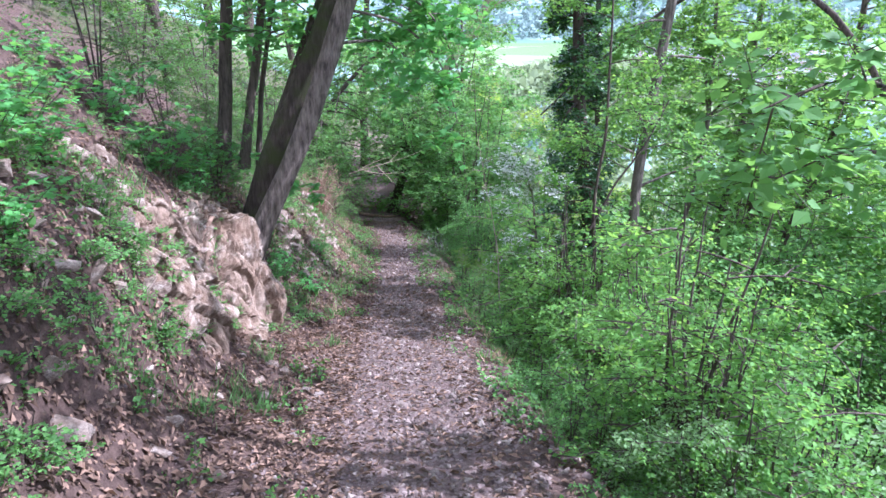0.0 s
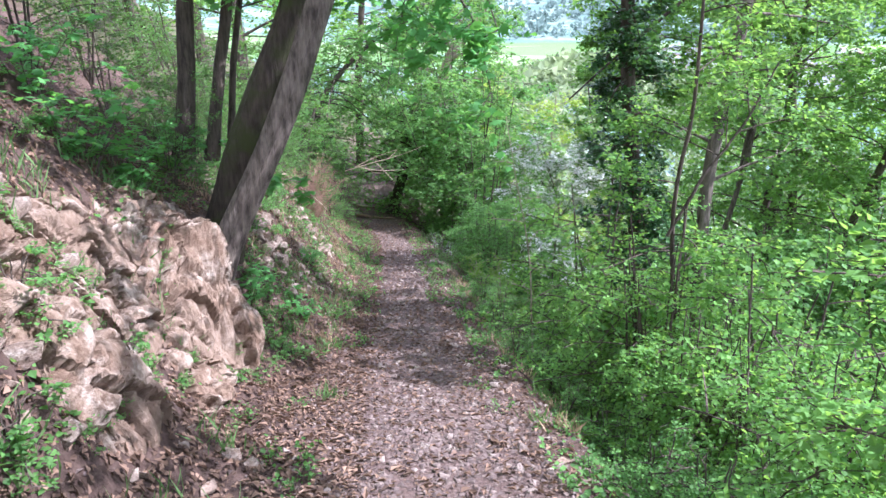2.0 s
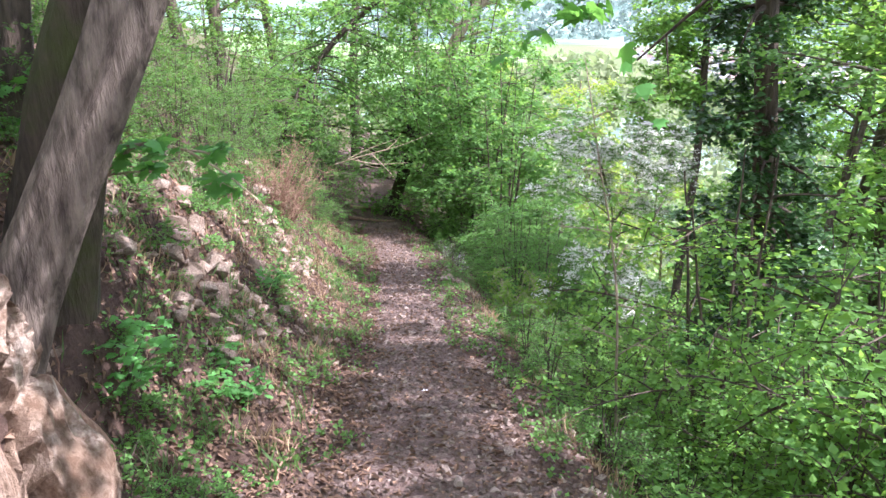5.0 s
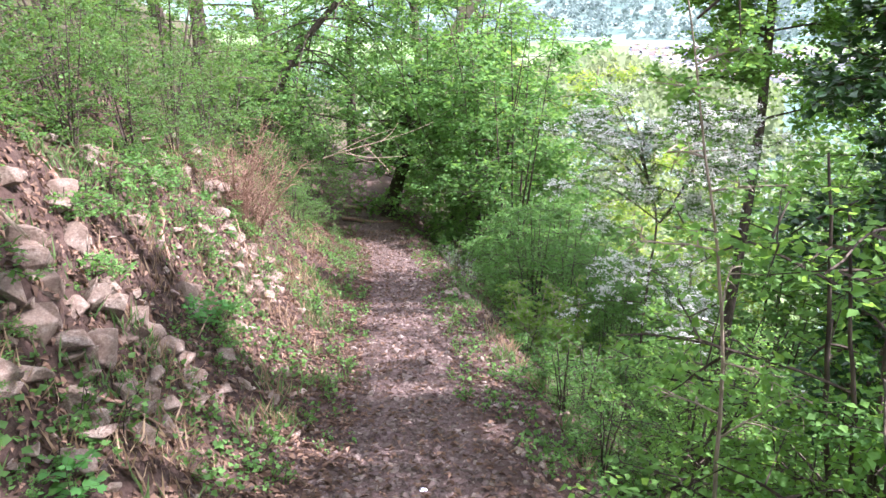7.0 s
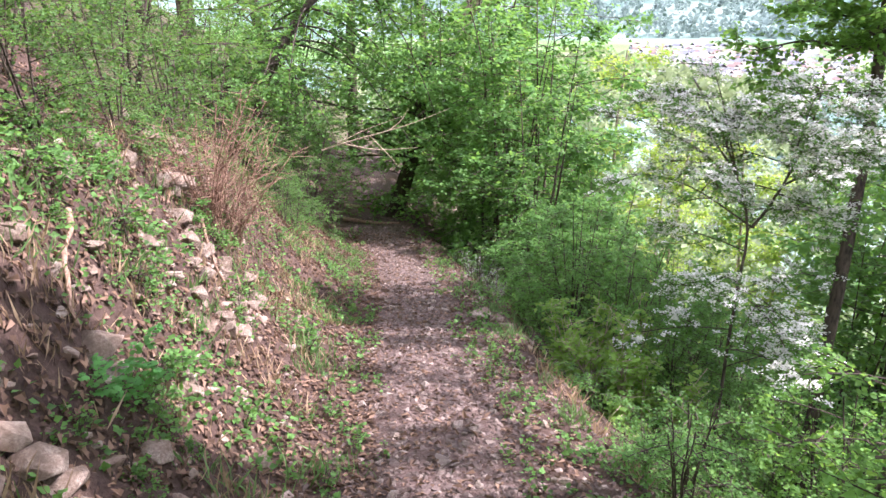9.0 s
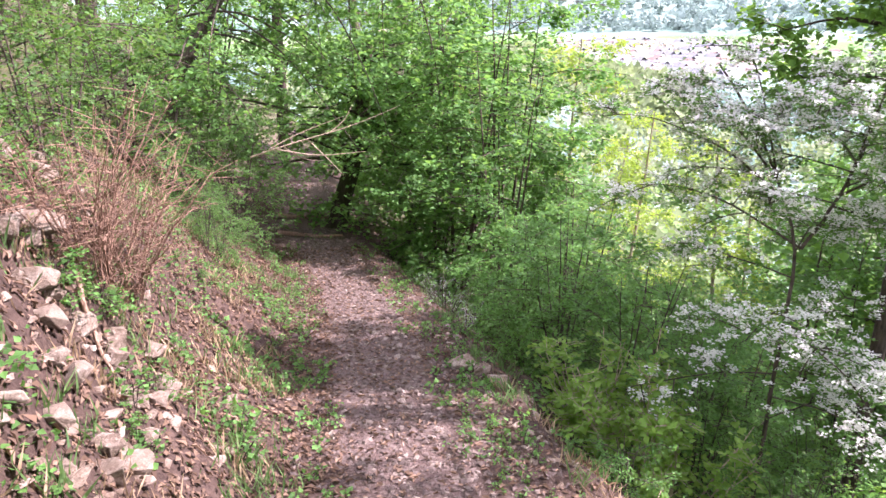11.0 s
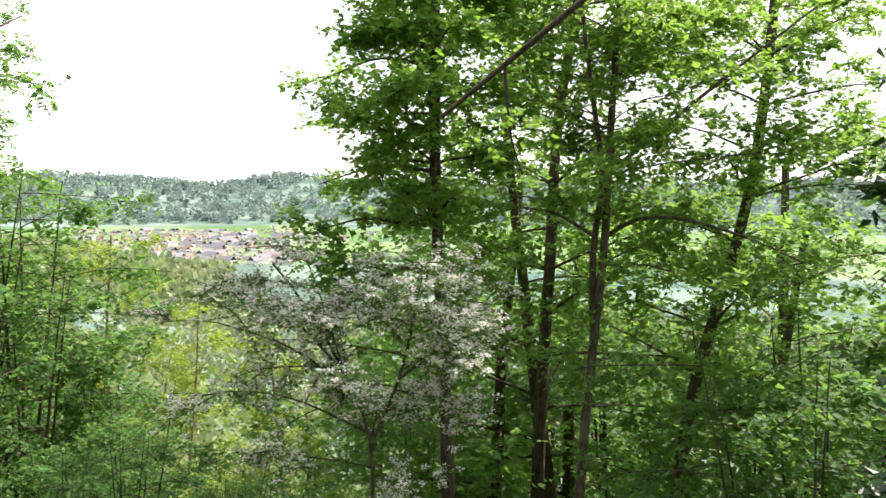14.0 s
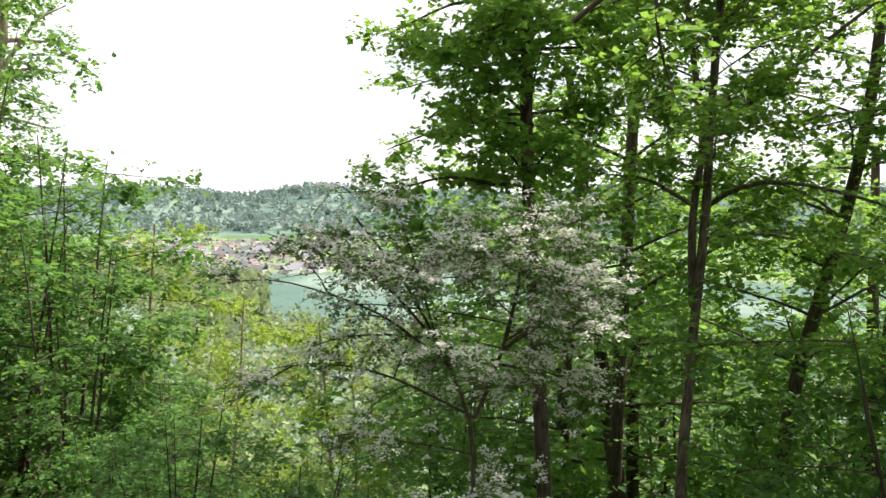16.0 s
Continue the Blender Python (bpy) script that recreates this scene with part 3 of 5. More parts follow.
make_tree("mossy_tree", (-1.95, 8.15, 1.1), "dark mossy trunk leaning beside the maple on the bank", "tree",
          [([(-2.0, 8.15, 0.9), (-1.82, 8.12, 1.44), (-1.72, 8.1, 1.76), (-1.56, 8.1, 2.1), (-1.36, 8.12, 2.5), (-0.98, 8.2, 3.3), (-0.5, 8.6, 5.0)], 0.145, 0.085)],
          BARK_MOSS, LEAF_MAPLE, 12, limbs=6, zone=(0.62, 1.0), reach=1.8, twigs=12, twig_len=0.5, per=7, size=0.09, shape=LOBED, sides=30, knob=0.14)
for k, (pts, r) in enumerate((
        ([(-2.55, 9.15, 1.5), (-2.43, 9.15, 2.22), (-2.37, 9.15, 2.85), (-2.29, 9.15, 3.5), (-2.2, 9.3, 6)], 0.085),
        ([(-2.3, 9.15, 1.5), (-2.18, 9.15, 2.15), (-2.01, 9.15, 2.85), (-1.9, 9.15, 3.5), (-1.7, 9.3, 6)], 0.06),
        ([(-2.05, 9.0, 1.5), (-1.81, 9.0, 2.11), (-1.51, 9.0, 2.8), (-1.19, 9.0, 3.5), (-0.6, 9.3, 5.6)], 0.045),
        ([(-2.15, 9.3, 1.5), (-2.05, 9.3, 2.4), (-1.8, 9.3, 3.4), (-1.6, 9.3, 5.0)], 0.035))):
    make_tree("young_tree", pts[0], "slender dark maple stem rising from the leafy bank", "tree", [(pts, r, r * 0.45)], BARK_DARK, LEAF_MAPLE, 20 + k,
              limbs=6, zone=(0.35, 1.0), reach=1.3, twigs=11, twig_len=0.45, per=7, size=0.085, shape=LOBED, group="maple stems")

T = [
    ("valley_tree", "tall slim tree with dark bark below the footpath", [(2.95, 14.65, -4.4), (3.07, 14.82, -1.47), (3.17, 14.97, -1.0), (3.27, 15.15, -0.27), (3.31, 15.27, 0.71), (3.27, 15.28, 1.45), (3.21, 15.2, 2.15), (3.13, 15.13, 2.6), (3.0, 15.2, 5.6)], 0.062, 0.04,
     dict(limbs=30, zone=(0.5, 0.86), reach=1.0, twigs=16, twig_len=0.42, per=11, size=0.08, extra=[([(3.2, 15.2, 2.1), (3.2, 16.0, 2.3), (3.0, 16.8, 2.1)], 0.02), ([(3.27, 15.2, 1.2), (3.3, 16.1, 1.3), (3.2, 17.0, 1.1)], 0.02), ([(3.2, 15.2, 2.8), (3.1, 16.0, 3.2), (3.1, 16.9, 3.3)], 0.02), ([(3.3, 15.2, 0.3), (3.2, 16.0, 0.35), (3.1, 16.8, 0.1)], 0.02), ([(3.25, 15.2, 1.7), (3.5, 16.0, 1.8), (3.4, 17.1, 1.7)], 0.02), ([(3.16, 15.15, 2.0), (3.06, 15.24, 2.0), (2.85, 15.4, 1.8), (2.5, 15.7, 1.7)], 0.022), ([(3.25, 15.19, 0.74), (3.04, 15.38, 0.74), (2.77, 15.59, 0.81), (2.45, 15.8, 0.7)], 0.022), ([(3.2, 15.2, 2.5), (2.8, 15.6, 3.0), (2.4, 16.0, 3.1)], 0.02)]), LEAF_FRESH),
    ("forest_tree", "thick dark trunk deeper in the slope wood", [(6.4, 16.6, -6.0), (6.65, 16.73, -1.26), (6.86, 16.78, -0.03), (6.91, 16.8, 1.0), (6.86, 16.74, 2.15), (6.81, 16.33, 3.57), (6.8, 16.2, 6.5)], 0.105, 0.05,
     dict(limbs=34, zone=(0.36, 0.84), reach=2.4, twigs=15, twig_len=0.55, per=11, size=0.085), LEAF_FRESH),
    ("leaning_beech", "dark leaning trunk with sunlit crown on the slope", [(6.7, 15.1, -6.2), (7.26, 14.79, -1.2), (7.52, 14.57, -0.07), (7.75, 14.38, 1.15), (7.72, 14.25, 2.32), (7.6, 14.1, 5.5)], 0.088, 0.045,
     dict(limbs=34, zone=(0.42, 0.86), reach=2.1, twigs=15, twig_len=0.5, per=11, size=0.085), LEAF_FRESH),
    ("slope_tree", "tree with sunlit brown bark among shrubs below the path", [(2.75, 9.65, -2.2), (2.62, 9.61, 0.02), (2.55, 9.61, 0.74), (2.6, 9.61, 1.54), (2.68, 9.6, 2.4), (2.8, 9.6, 3.4), (2.9, 9.6, 6.5)], 0.08, 0.05,
     dict(limbs=18, zone=(0.4, 1.0), reach=1.1, twigs=13, twig_len=0.42, per=9, size=0.06), LEAF_SHRUB),
]
for k, (nm, lb, pts, r0, r1, kw, lf) in enumerate(T):
    make_tree(nm, pts[0], lb, "tree", [(pts, r0, r1)], BARK_DARK if nm != "slope_tree" else BARK, lf, 40 + k, **kw)
make_tree("forked_tree", (4.7, 14.7, -4.3), "slim forked tree with smooth brown bark and curved limbs", "tree",
          [([(4.7, 14.7, -4.4), (4.92, 14.79, -1.75), (5.15, 14.9, -0.95), (5.27, 14.94, -0.37), (5.43, 14.9, 0.46), (5.41, 14.93, 1.28), (5.36, 14.84, 2.14), (5.25, 14.69, 2.94), (5.1, 14.6, 5.5)], 0.06, 0.025),
           ([(5.27, 14.94, -0.37), (5.33, 15.02, 0.45), (5.40, 14.95, 1.28), (5.29, 15.02, 1.86), (5.1, 15.2, 3.5)], 0.04, 0.02)],
          BARK, LEAF_FRESH, 50, limbs=42, zone=(0.48, 0.95), reach=1.8, twigs=15, twig_len=0.45, per=11, size=0.08,
          extra=[([(5.43, 14.9, 0.6), (5.41, 14.56, 0.82), (5.62, 14.19, 0.82), (5.9, 13.57, 0.62), (6.0, 13.1, 0.4)], 0.025), ([(5.41, 14.9, 1.25), (5.59, 14.1, 1.92), (5.79, 13.45, 2.45), (5.9, 13.0, 2.8)], 0.028),
                 ([(5.3, 15.0, 0.6), (5.0, 15.3, 0.85), (4.6, 15.7, 0.9)], 0.022)])
# dark overhanging limb with hanging branchlets
make_tree("overhanging_tree", (7.5, 10.2, -5.8), "dark bough hanging over the view from a tree beside the path", "tree",
          [([(7.5, 10.2, -5.8), (7.0, 10.2, -1), (6.2, 10.6, 2.4), (4.6, 11.4, 4.1), (3.2, 12.25, 3.1), (2.65, 12.7, 2.4), (2.31, 13.02, 2.05), (2.15, 13.3, 1.85), (2.05, 13.46, 1.68), (1.88, 13.7, 1.42)], 0.09, 0.012)],
          BARK_DARK, LEAF_FRESH, 52, limbs=5, zone=(0.45, 0.8), reach=0.9, twigs=8, twig_len=0.35, per=8, size=0.07, knob=0.15,
          extra=[([(2.1, 13.41, 1.74), (2.14, 13.41, 1.46), (2.16, 13.40, 1.31), (2.23, 13.35, 1.08)], 0.012)])
# unseen tall tree, added so that its high crown shades path and bank
make_tree("shade_tree", (7.6, 9.6, -5.6), "unseen tall dark-barked tree added to shade the path and bank", "tree",
          [([(7.6, 9.6, -5.9), (7.5, 9.6, -1), (7.2, 9.8, 3.5), (6.6, 10.1, 6.8), (6.0, 10.4, 9.2)], 0.14, 0.05)],
          BARK_DARK, LEAF_FRESH, 53, limbs=13, zone=(0.74, 1.0), reach=3.6, lift=0.15, twigs=12, twig_len=0.6, per=9, size=0.1)
# ivy-clad tree; its upper limbs, out of view, are added to shade the bank
ivy = make_tree("ivy_tree", (2.4, 11.0, -2.6), "dark trunk wrapped in dense glossy ivy", "tree",
                [([(2.42, 11.0, -2.6), (2.35, 11.0, -0.17), (2.27, 11.0, 0.39), (2.12, 11.0, 1.54), (1.98, 11.0, 2.5), (1.95, 11.1, 5.5)], 0.11, 0.06)],
                BARK_DARK, LEAF_IVY, 61, limbs=46, zone=(0.26, 0.96), reach=0.55, lift=0.0, twigs=12, twig_len=0.3, per=8, size=0.075, droop=0.5)
# sapling with a thin forked stem
make_tree("sapling", (1.95, 7.96, -0.9), "thin forked sapling rising through the shrubs", "sapling",
          [([(1.95, 7.96, -1.0), (1.84, 7.96, 0.03), (1.66, 7.96, 1.09), (1.65, 7.96, 1.56), (1.74, 7.96, 1.88), (1.72, 7.96, 2.4), (1.7, 8.0, 3.4)], 0.026, 0.01),
           ([(1.66, 7.96, 1.09), (1.85, 8.0, 1.5), (2.15, 8.05, 1.9), (2.4, 8.1, 2.4)], 0.015, 0.007)],
          BARK_DARK, LEAF_FRESH, 63, limbs=13, zone=(0.4, 1.0), reach=0.8, twigs=12, twig_len=0.35, per=9, size=0.05)
make_tree("sapling", (0.86, 10.04, -0.9), "thin bare-stemmed sapling with sparse leaves at the path edge", "sapling",
          [([(0.93, 10.0, -1.0), (0.86, 10.04, 0.27), (0.66, 10.1, 1.1), (0.55, 10.2, 1.7)], 0.012, 0.003)],
          BARK_PALE, LEAF_FRESH, 64, limbs=9, zone=(0.2, 0.95), reach=0.4, twigs=5, twig_len=0.22, per=6, size=0.04)
# high crown above the view is added to shade the left bank
make_tree("roadside_tree", (2.7, 4.0, -0.9), "leafy tree with drooping large-leaved boughs beside the path", "tree",
          [([(2.7, 4.0, -1.0), (2.5, 4.0, 1.6), (2.35, 4.0, 3.4), (2.2, 4.1, 5.2), (2.1, 4.2, 7.4)], 0.055, 0.025)],
          BARK_DARK, LEAF_SHRUB, 65, limbs=12, zone=(0.6, 1.0), reach=1.8, twigs=10, twig_len=0.5, per=8, size=0.1, droop=0.12,
          extra=[([(2.45, 4.0, 2.4), (2.1, 3.9, 2.95), (1.75, 3.8, 3.1), (1.35, 3.7, 2.95)], 0.016), ([(2.45, 4.0, 2.3), (2.2, 4.0, 2.7), (1.9, 4.0, 2.75), (1.6, 4.0, 2.6)], 0.014)])
# far dark trunk that frames the tunnel, and a dead branch in front of it
make_tree("tunnel_tree", (-1.5, 22.8, -3.1), "dark ivy-hung trunk beside the footpath in deep shade", "tree",
          [([(-1.62, 22.8, -3.3), (-1.52, 22.8, -2.9), (-1.38, 22.8, -2.5), (-1.24, 22.8, -2.05), (-1.05, 22.8, -1.3), (-0.95, 22.9, -0.6), (-0.8, 23, 0.2)], 0.2, 0.07)],
          BARK_MOSS, LEAF_SHRUB, 70, limbs=44, zone=(0.42, 1.0), reach=1.5, twigs=8, twig_len=0.5, per=8, size=0.095, droop=0.1, merged=True)
make_tree("arching_hornbeam", (-3.9, 20.4, -1.9), "dense hornbeam arching over the footpath from the bank", "tree",
          [([(-3.9, 20.4, -2.1), (-3.7, 20.5, -0.6), (-3.1, 20.6, 0.7), (-2.2, 20.8, 1.7), (-1.0, 21.0, 2.6), (0.3, 21.2, 3.2)], 0.09, 0.03)],
          BARK_DARK, LEAF_SHRUB, 74, limbs=56, zone=(0.28, 1.0), reach=1.9, lift=-0.1, twigs=9, twig_len=0.45, per=9, size=0.085, droop=0.35,
          extra=[([(-2.9, 20.6, 0.9), (-2.0, 20.3, 0.3), (-1.4, 20.1, -0.5), (-1.0, 20.0, -1.1)], 0.016), ([(-2.2, 20.8, 1.7), (-1.3, 20.5, 0.9), (-0.8, 20.3, -0.2), (-0.5, 20.2, -1.2)], 0.016), ([(-1.0, 21.0, 2.6), (-0.2, 20.6, 1.4), (0.1, 20.4, 0.2), (0.2, 20.3, -1.0)], 0.016), ([(-3.2, 20.6, 0.5), (-2.8, 20.3, -0.3), (-2.5, 20.1, -1.1)], 0.014),
                 ([(-1.6, 20.9, 2.2), (-1.6, 21.3, 0.9), (-1.55, 21.5, 0.1), (-1.5, 21.6, -0.5)], 0.014), ([(-1.0, 21.0, 2.6), (-1.1, 21.4, 1.0), (-1.1, 21.6, 0.0), (-1.0, 21.7, -0.7)], 0.014), ([(-0.4, 21.1, 2.9), (-0.6, 21.5, 1.2), (-0.6, 21.7, -0.1), (-0.5, 21.8, -0.9)], 0.014)])
dead = thing("dead_branch", (-2.3, 19.5, -1.0), "bare pale dead branch reaching across the footpath", "branch")
dl = np.array([(-2.45, 19.5, -1.0), (-2.15, 19.5, -0.9), (-1.84, 19.5, -0.81), (-1.08, 19.5, -0.62), (-0.46, 19.5, -0.36)]) - np.array((-2.3, 19.5, -1.0))
for pts, r in ((dl, 0.013), (np.array([(0.2, 0, 0.1), (0.7, -0.05, 0.0), (1.35, -0.1, 0.06)]), 0.011), (np.array([(0.1, 0, 0.1), (0.5, 0.05, 0.3), (1.1, 0.1, 0.5)]), 0.009), (np.array([(0.6, 0, 0.22), (0.85, 0.05, -0.05), (1.05, 0.1, -0.3)]), 0.01),
               (np.array([(0.9, 0, 0.3), (1.1, 0.05, 0.45), (1.2, 0.1, 0.62)]), 0.009), (np.array([(0.3, 0, 0.12), (0.55, 0, -0.05), (0.8, 0.05, -0.08)]), 0.01)):
    v, f = tube(resample(pts, 9), np.linspace(r, 0.003, 9), 5, 0.1)
    part("branch", mesh_from("branch", v, f, TWIG_DRY, True), dead)
# old broken tree above the thicket
make_tree("old_snag", (-0.3, 29.6, -4.6), "gnarled old tree with sunlit broken crown", "tree",
          [([(-0.4, 29.6, -5.2), (-0.1, 29.6, -1.5), (0.1, 29.58, 0.48), (0.29, 29.57, 1.14), (0.91, 29.51, 1.88), (1.59, 29.37, 2.76), (1.9, 29.3, 3.4), (2.0, 29.3, 5)], 0.34, 0.1)],
          BARK_PALE, LEAF_SHRUB, 72, limbs=16, zone=(0.4, 1.0), reach=2.0, twigs=14, twig_len=0.6, per=9, size=0.11, knob=0.2, limb_r=0.5,
          extra=[([(1.6, 29.4, 2.8), (2.3, 29.4, 3.5), (3.1, 29.5, 3.5)], 0.06), ([(1.0, 29.5, 2.0), (2.0, 29.5, 2.4), (2.9, 29.6, 2.2)], 0.06), ([(1.9, 29.3, 3.4), (2.6, 29.3, 4.6), (3.2, 29.4, 5.0)], 0.06)])

# hawthorn in blossom
haw = make_tree("hawthorn", (1.9, 14.3, -2.9), "small hawthorn covered in white blossom below the path", "shrub",
                [([(1.85, 14.3, -3.0), (1.9, 14.37, -1.03), (2.0, 14.46, -0.67), (1.9, 14.69, -0.25), (1.8, 14.82, 0.1), (1.6, 15.1, 0.5)], 0.018, 0.008),
                 ([(2.0, 14.46, -0.67), (2.16, 14.45, -0.37), (2.3, 14.44, -0.03), (2.4, 14.5, 0.5)], 0.013, 0.006)],
                BARK_DARK, LEAF_SHRUB, 80, limbs=32, zone=(0.3, 1.0), reach=0.85, lift=0.12, twigs=17, twig_len=0.26, per=9, size=0.034,
                extra=[([(1.95, 14.6, -0.4), (1.6, 14.85, -0.05), (1.14, 15.29, 0.15), (0.9, 15.5, 0.1)], 0.01), ([(1.9, 14.69, -0.25), (1.65, 14.85, 0.1), (1.42, 15.0, 0.27), (1.1, 15.3, 0.4)], 0.01),
                       ([(1.9, 14.69, -0.25), (1.73, 14.75, 0.35), (1.6, 14.8, 0.7)], 0.009), ([(2.0, 14.46, -0.67), (1.6, 14.85, -0.4), (1.28, 15.15, -0.35), (0.95, 15.4, -0.45)], 0.01),
                       ([(2.2, 14.45, -0.3), (2.42, 14.05, 0.05), (2.55, 13.9, 0.1)], 0.009), ([(2.16, 14.45, -0.37), (2.36, 14.1, -0.4), (2.5, 13.9, -0.6)], 0.009),
                       ([(2.2, 14.4, -0.2), (2.2, 14.25, 0.33), (2.25, 14.2, 0.6)], 0.009), ([(1.93, 14.4, -1.2), (2.1, 14.2, -1.25), (2.3, 14.05, -1.5)], 0.009)])
hg = np.random.default_rng(81)
crown = [c for c in haw.children if c.name.startswith("crown")][0].data
co = np.zeros(len(crown.vertices) * 3)
crown.vertices.foreach_get("co", co)
tip = co.reshape(-1, 4, 3)[:, 2]
tip = tip[hg.choice(len(tip), 3000, replace=False)] + (0, 0, 0.012)
pos = np.repeat(tip, 13, 0) + hg.normal(0, 0.019, (len(tip) * 13, 3)) * (1, 1, 0.35) + (0, 0, 0.015)
v, f = leaf_geo(pos, hg.normal(0, 1, pos.shape) * (1, 1, 0.4), hg.normal(0, 0.28, pos.shape) + (0, 0, 1), hg.uniform(0.017, 0.028, len(pos)), OVAL)
part("blossom", mesh_from("blossom", v, f, PETAL), haw, "white flower clusters")


# ---- shrubs ----
def scatter(proto, spots, seed, lo=0.8, hi=1.2, dip=0.03):
    """Copies of a plant on the ground; the first spot takes the built one."""
    g = np.random.default_rng(seed)
    for k, (x, y, *s) in enumerate(spots):
        sc = (s[0] if s else 1) * g.uniform(lo, hi)
        m = pose(x, y, height(x, y) - dip, g.normal(0, 5), g.normal(0, 5), g.uniform(0, 360)) @ Matrix.Diagonal((sc, sc, sc * g.uniform(0.9, 1.1), 1))
        if k == 0:
            proto.matrix_basis = m
        else:
            copy_thing(proto, m)


def strip(seed, y0, y1, e0, e1, n, s0=0.8, s1=1.2):
    """n spots beside the trail, e metres to its right (left if negative)."""
    g = np.random.default_rng(seed)
    ys = y0 + (y1 - y0) * (np.arange(n) + g.random(n)) / n
    return [(float(trail_x(y) + e), float(y), float(q)) for y, e, q in zip(ys, g.uniform(e0, e1, n), g.uniform(s0, s1, n))]


edge_shrub = make_bush("edge_shrub", "low small-leaved green shrub at the path edge", 101, 0.8, 0.5, LEAF_SHRUB, 0.032, "path edge shrubs", twig_len=0.17, limbs=17, twigs=7, per=7)
scatter(edge_shrub, strip(1, 2.0, 13.5, 1.0, 1.5, 30, 0.6, 1.1) + strip(27, 3.0, 6.4, 1.3, 1.75, 8, 1.2, 1.5), 2)
fine = make_bush("fine_leaved_shrub", "dense bright shrub with fine narrow pale green leaves", 113, 1.15, 0.6, LEAF_BRIGHT, 0.036, "fine-leaved shrubs", 6, 26, 9, 10, 0.22, shape=NARROW * (1, 1.3, 1))
scatter(fine, strip(24, 1.5, 4.4, 1.35, 2.6, 14, 0.9, 1.2) + strip(72, 3.2, 6.5, 1.6, 3.0, 12, 0.9, 1.3), 3)
privet = make_bush("thicket_shrub", "dense light green small-leaved thicket shrub", 102, 1.7, 0.85, LEAF_FRESH, 0.04, "thicket shrubs", 5, 24, 8, 9, 0.26)
scatter(privet, strip(3, 3.4, 13.6, 1.7, 3.2, 22, 0.7, 1.05) + strip(28, 5.6, 10.4, 2.0, 3.0, 9, 1.15, 1.4) + strip(71, 2.8, 8.5, 1.4, 2.4, 16, 0.7, 1.0), 4)
tall = make_bush("tall_shrub", "tall leafy shrub on the slope below the path", 103, 2.6, 1.25, LEAF_SHRUB, 0.062, "slope shrubs", 5, 24, 8, 8, 0.4)
scatter(tall, strip(5, 4.2, 17, 3.2, 6.5, 20, 0.65, 0.95) + [(2.3, 7.6, 1.0), (2.7, 8.6, 1.2), (1.9, 9.4, 1.0), (1.2, 15.4, 0.75), (0.95, 16.4, 0.72), (0.75, 17.4, 0.65), (1.55, 14.6, 0.55), (2.4, 15.8, 0.75), (1.8, 17.0, 0.8), (1.5, 13.4, 0.45), (0.6, 18.6, 0.6)], 6)
young = make_bush("young_hornbeam", "bushy young hornbeam with fresh layered leaves", 104, 4.2, 1.5, LEAF_SHRUB, 0.07, "young hornbeams", 4, 38, 9, 10, 0.42, lean=0.4)
scatter(young, [(1.0, 19.9, 1.15), (0.6, 21.8, 1.2), (1.25, 21.4, 1.4), (0.0, 25.4, 1.6), (2.6, 25.0, 1.15), (-4.1, 24.8, 1.1), (1.6, 18.2, 0.72), (1.9, 20.6, 0.85), (0.4, 23.6, 1.25), (2.1, 23.5, 0.9), (0.2, 27.2, 1.4), (2.2, 16.6, 0.5), (1.0, 16.6, 0.5), (3.4, 19.5, 0.6), (3.9, 22.5, 0.65), (0.95, 18.0, 0.5), (1.9, 15.6, 0.42), (3.0, 17.4, 0.55), (0.3, 22.2, 0.75), (4.7, 12.4, 1.0), (5.6, 11.6, 1.15), (6.5, 12.9, 1.25)], 7, 0.94, 1.06)
hedge = make_bush("bank_shrub", "dense green shrub leaning over the footpath from the bank", 105, 3.2, 1.5, LEAF_DEEP, 0.065, "bank shrubs", 5, 28, 8, 8, 0.42, lean=0.45)
scatter(hedge, [(-3.5, 15.4, 0.8), (-3.75, 17.2, 0.85), (-4.0, 19.2, 0.95), (-4.3, 21.4, 1.05), (-3.9, 22.6, 0.9), (-4.2, 24.5, 1.3), (-3.6, 13.2, 0.85), (-2.95, 10.0, 0.45), (-3.05, 11.0, 0.5), (-2.95, 12.0, 0.42), (-3.1, 12.9, 0.5), (-2.9, 14.7, 0.5), (-3.1, 9.0, 0.5), (-2.6, 9.6, 0.4), (-2.75, 10.5, 0.42), (-2.65, 11.5, 0.4), (-2.7, 12.4, 0.42), (-2.75, 13.4, 0.45), (-2.5, 8.7, 0.36), (-4.4, 11.4, 0.9), (-4.8, 15.5, 1.2), (-5.5, 18.5, 1.3), (-4.2, 9.8, 0.85), (-4.9, 7.6, 0.8), (-4.9, 5.9, 0.75), (-3.6, 4.2, 0.7), (-3.4, 2.6, 0.7), (-4.6, 28.6, 1.1), (-5.2, 27, 1.4), (-4.5, 31, 1.4), (-0.6, 32.5, 1.4), (-2.85, 18.3, 0.6), (-2.75, 19.8, 0.75), (-3.0, 21.4, 0.8), (-2.45, 16.6, 0.3), (-2.5, 17.4, 0.4)], 8, 0.94, 1.06)
low = make_bush("bank_bramble", "low leafy bramble growing on the rocky bank", 106, 0.45, 0.45, LEAF_SHRUB, 0.05, "bank brambles", 4, 9, 5, 6, 0.18, subs=2)
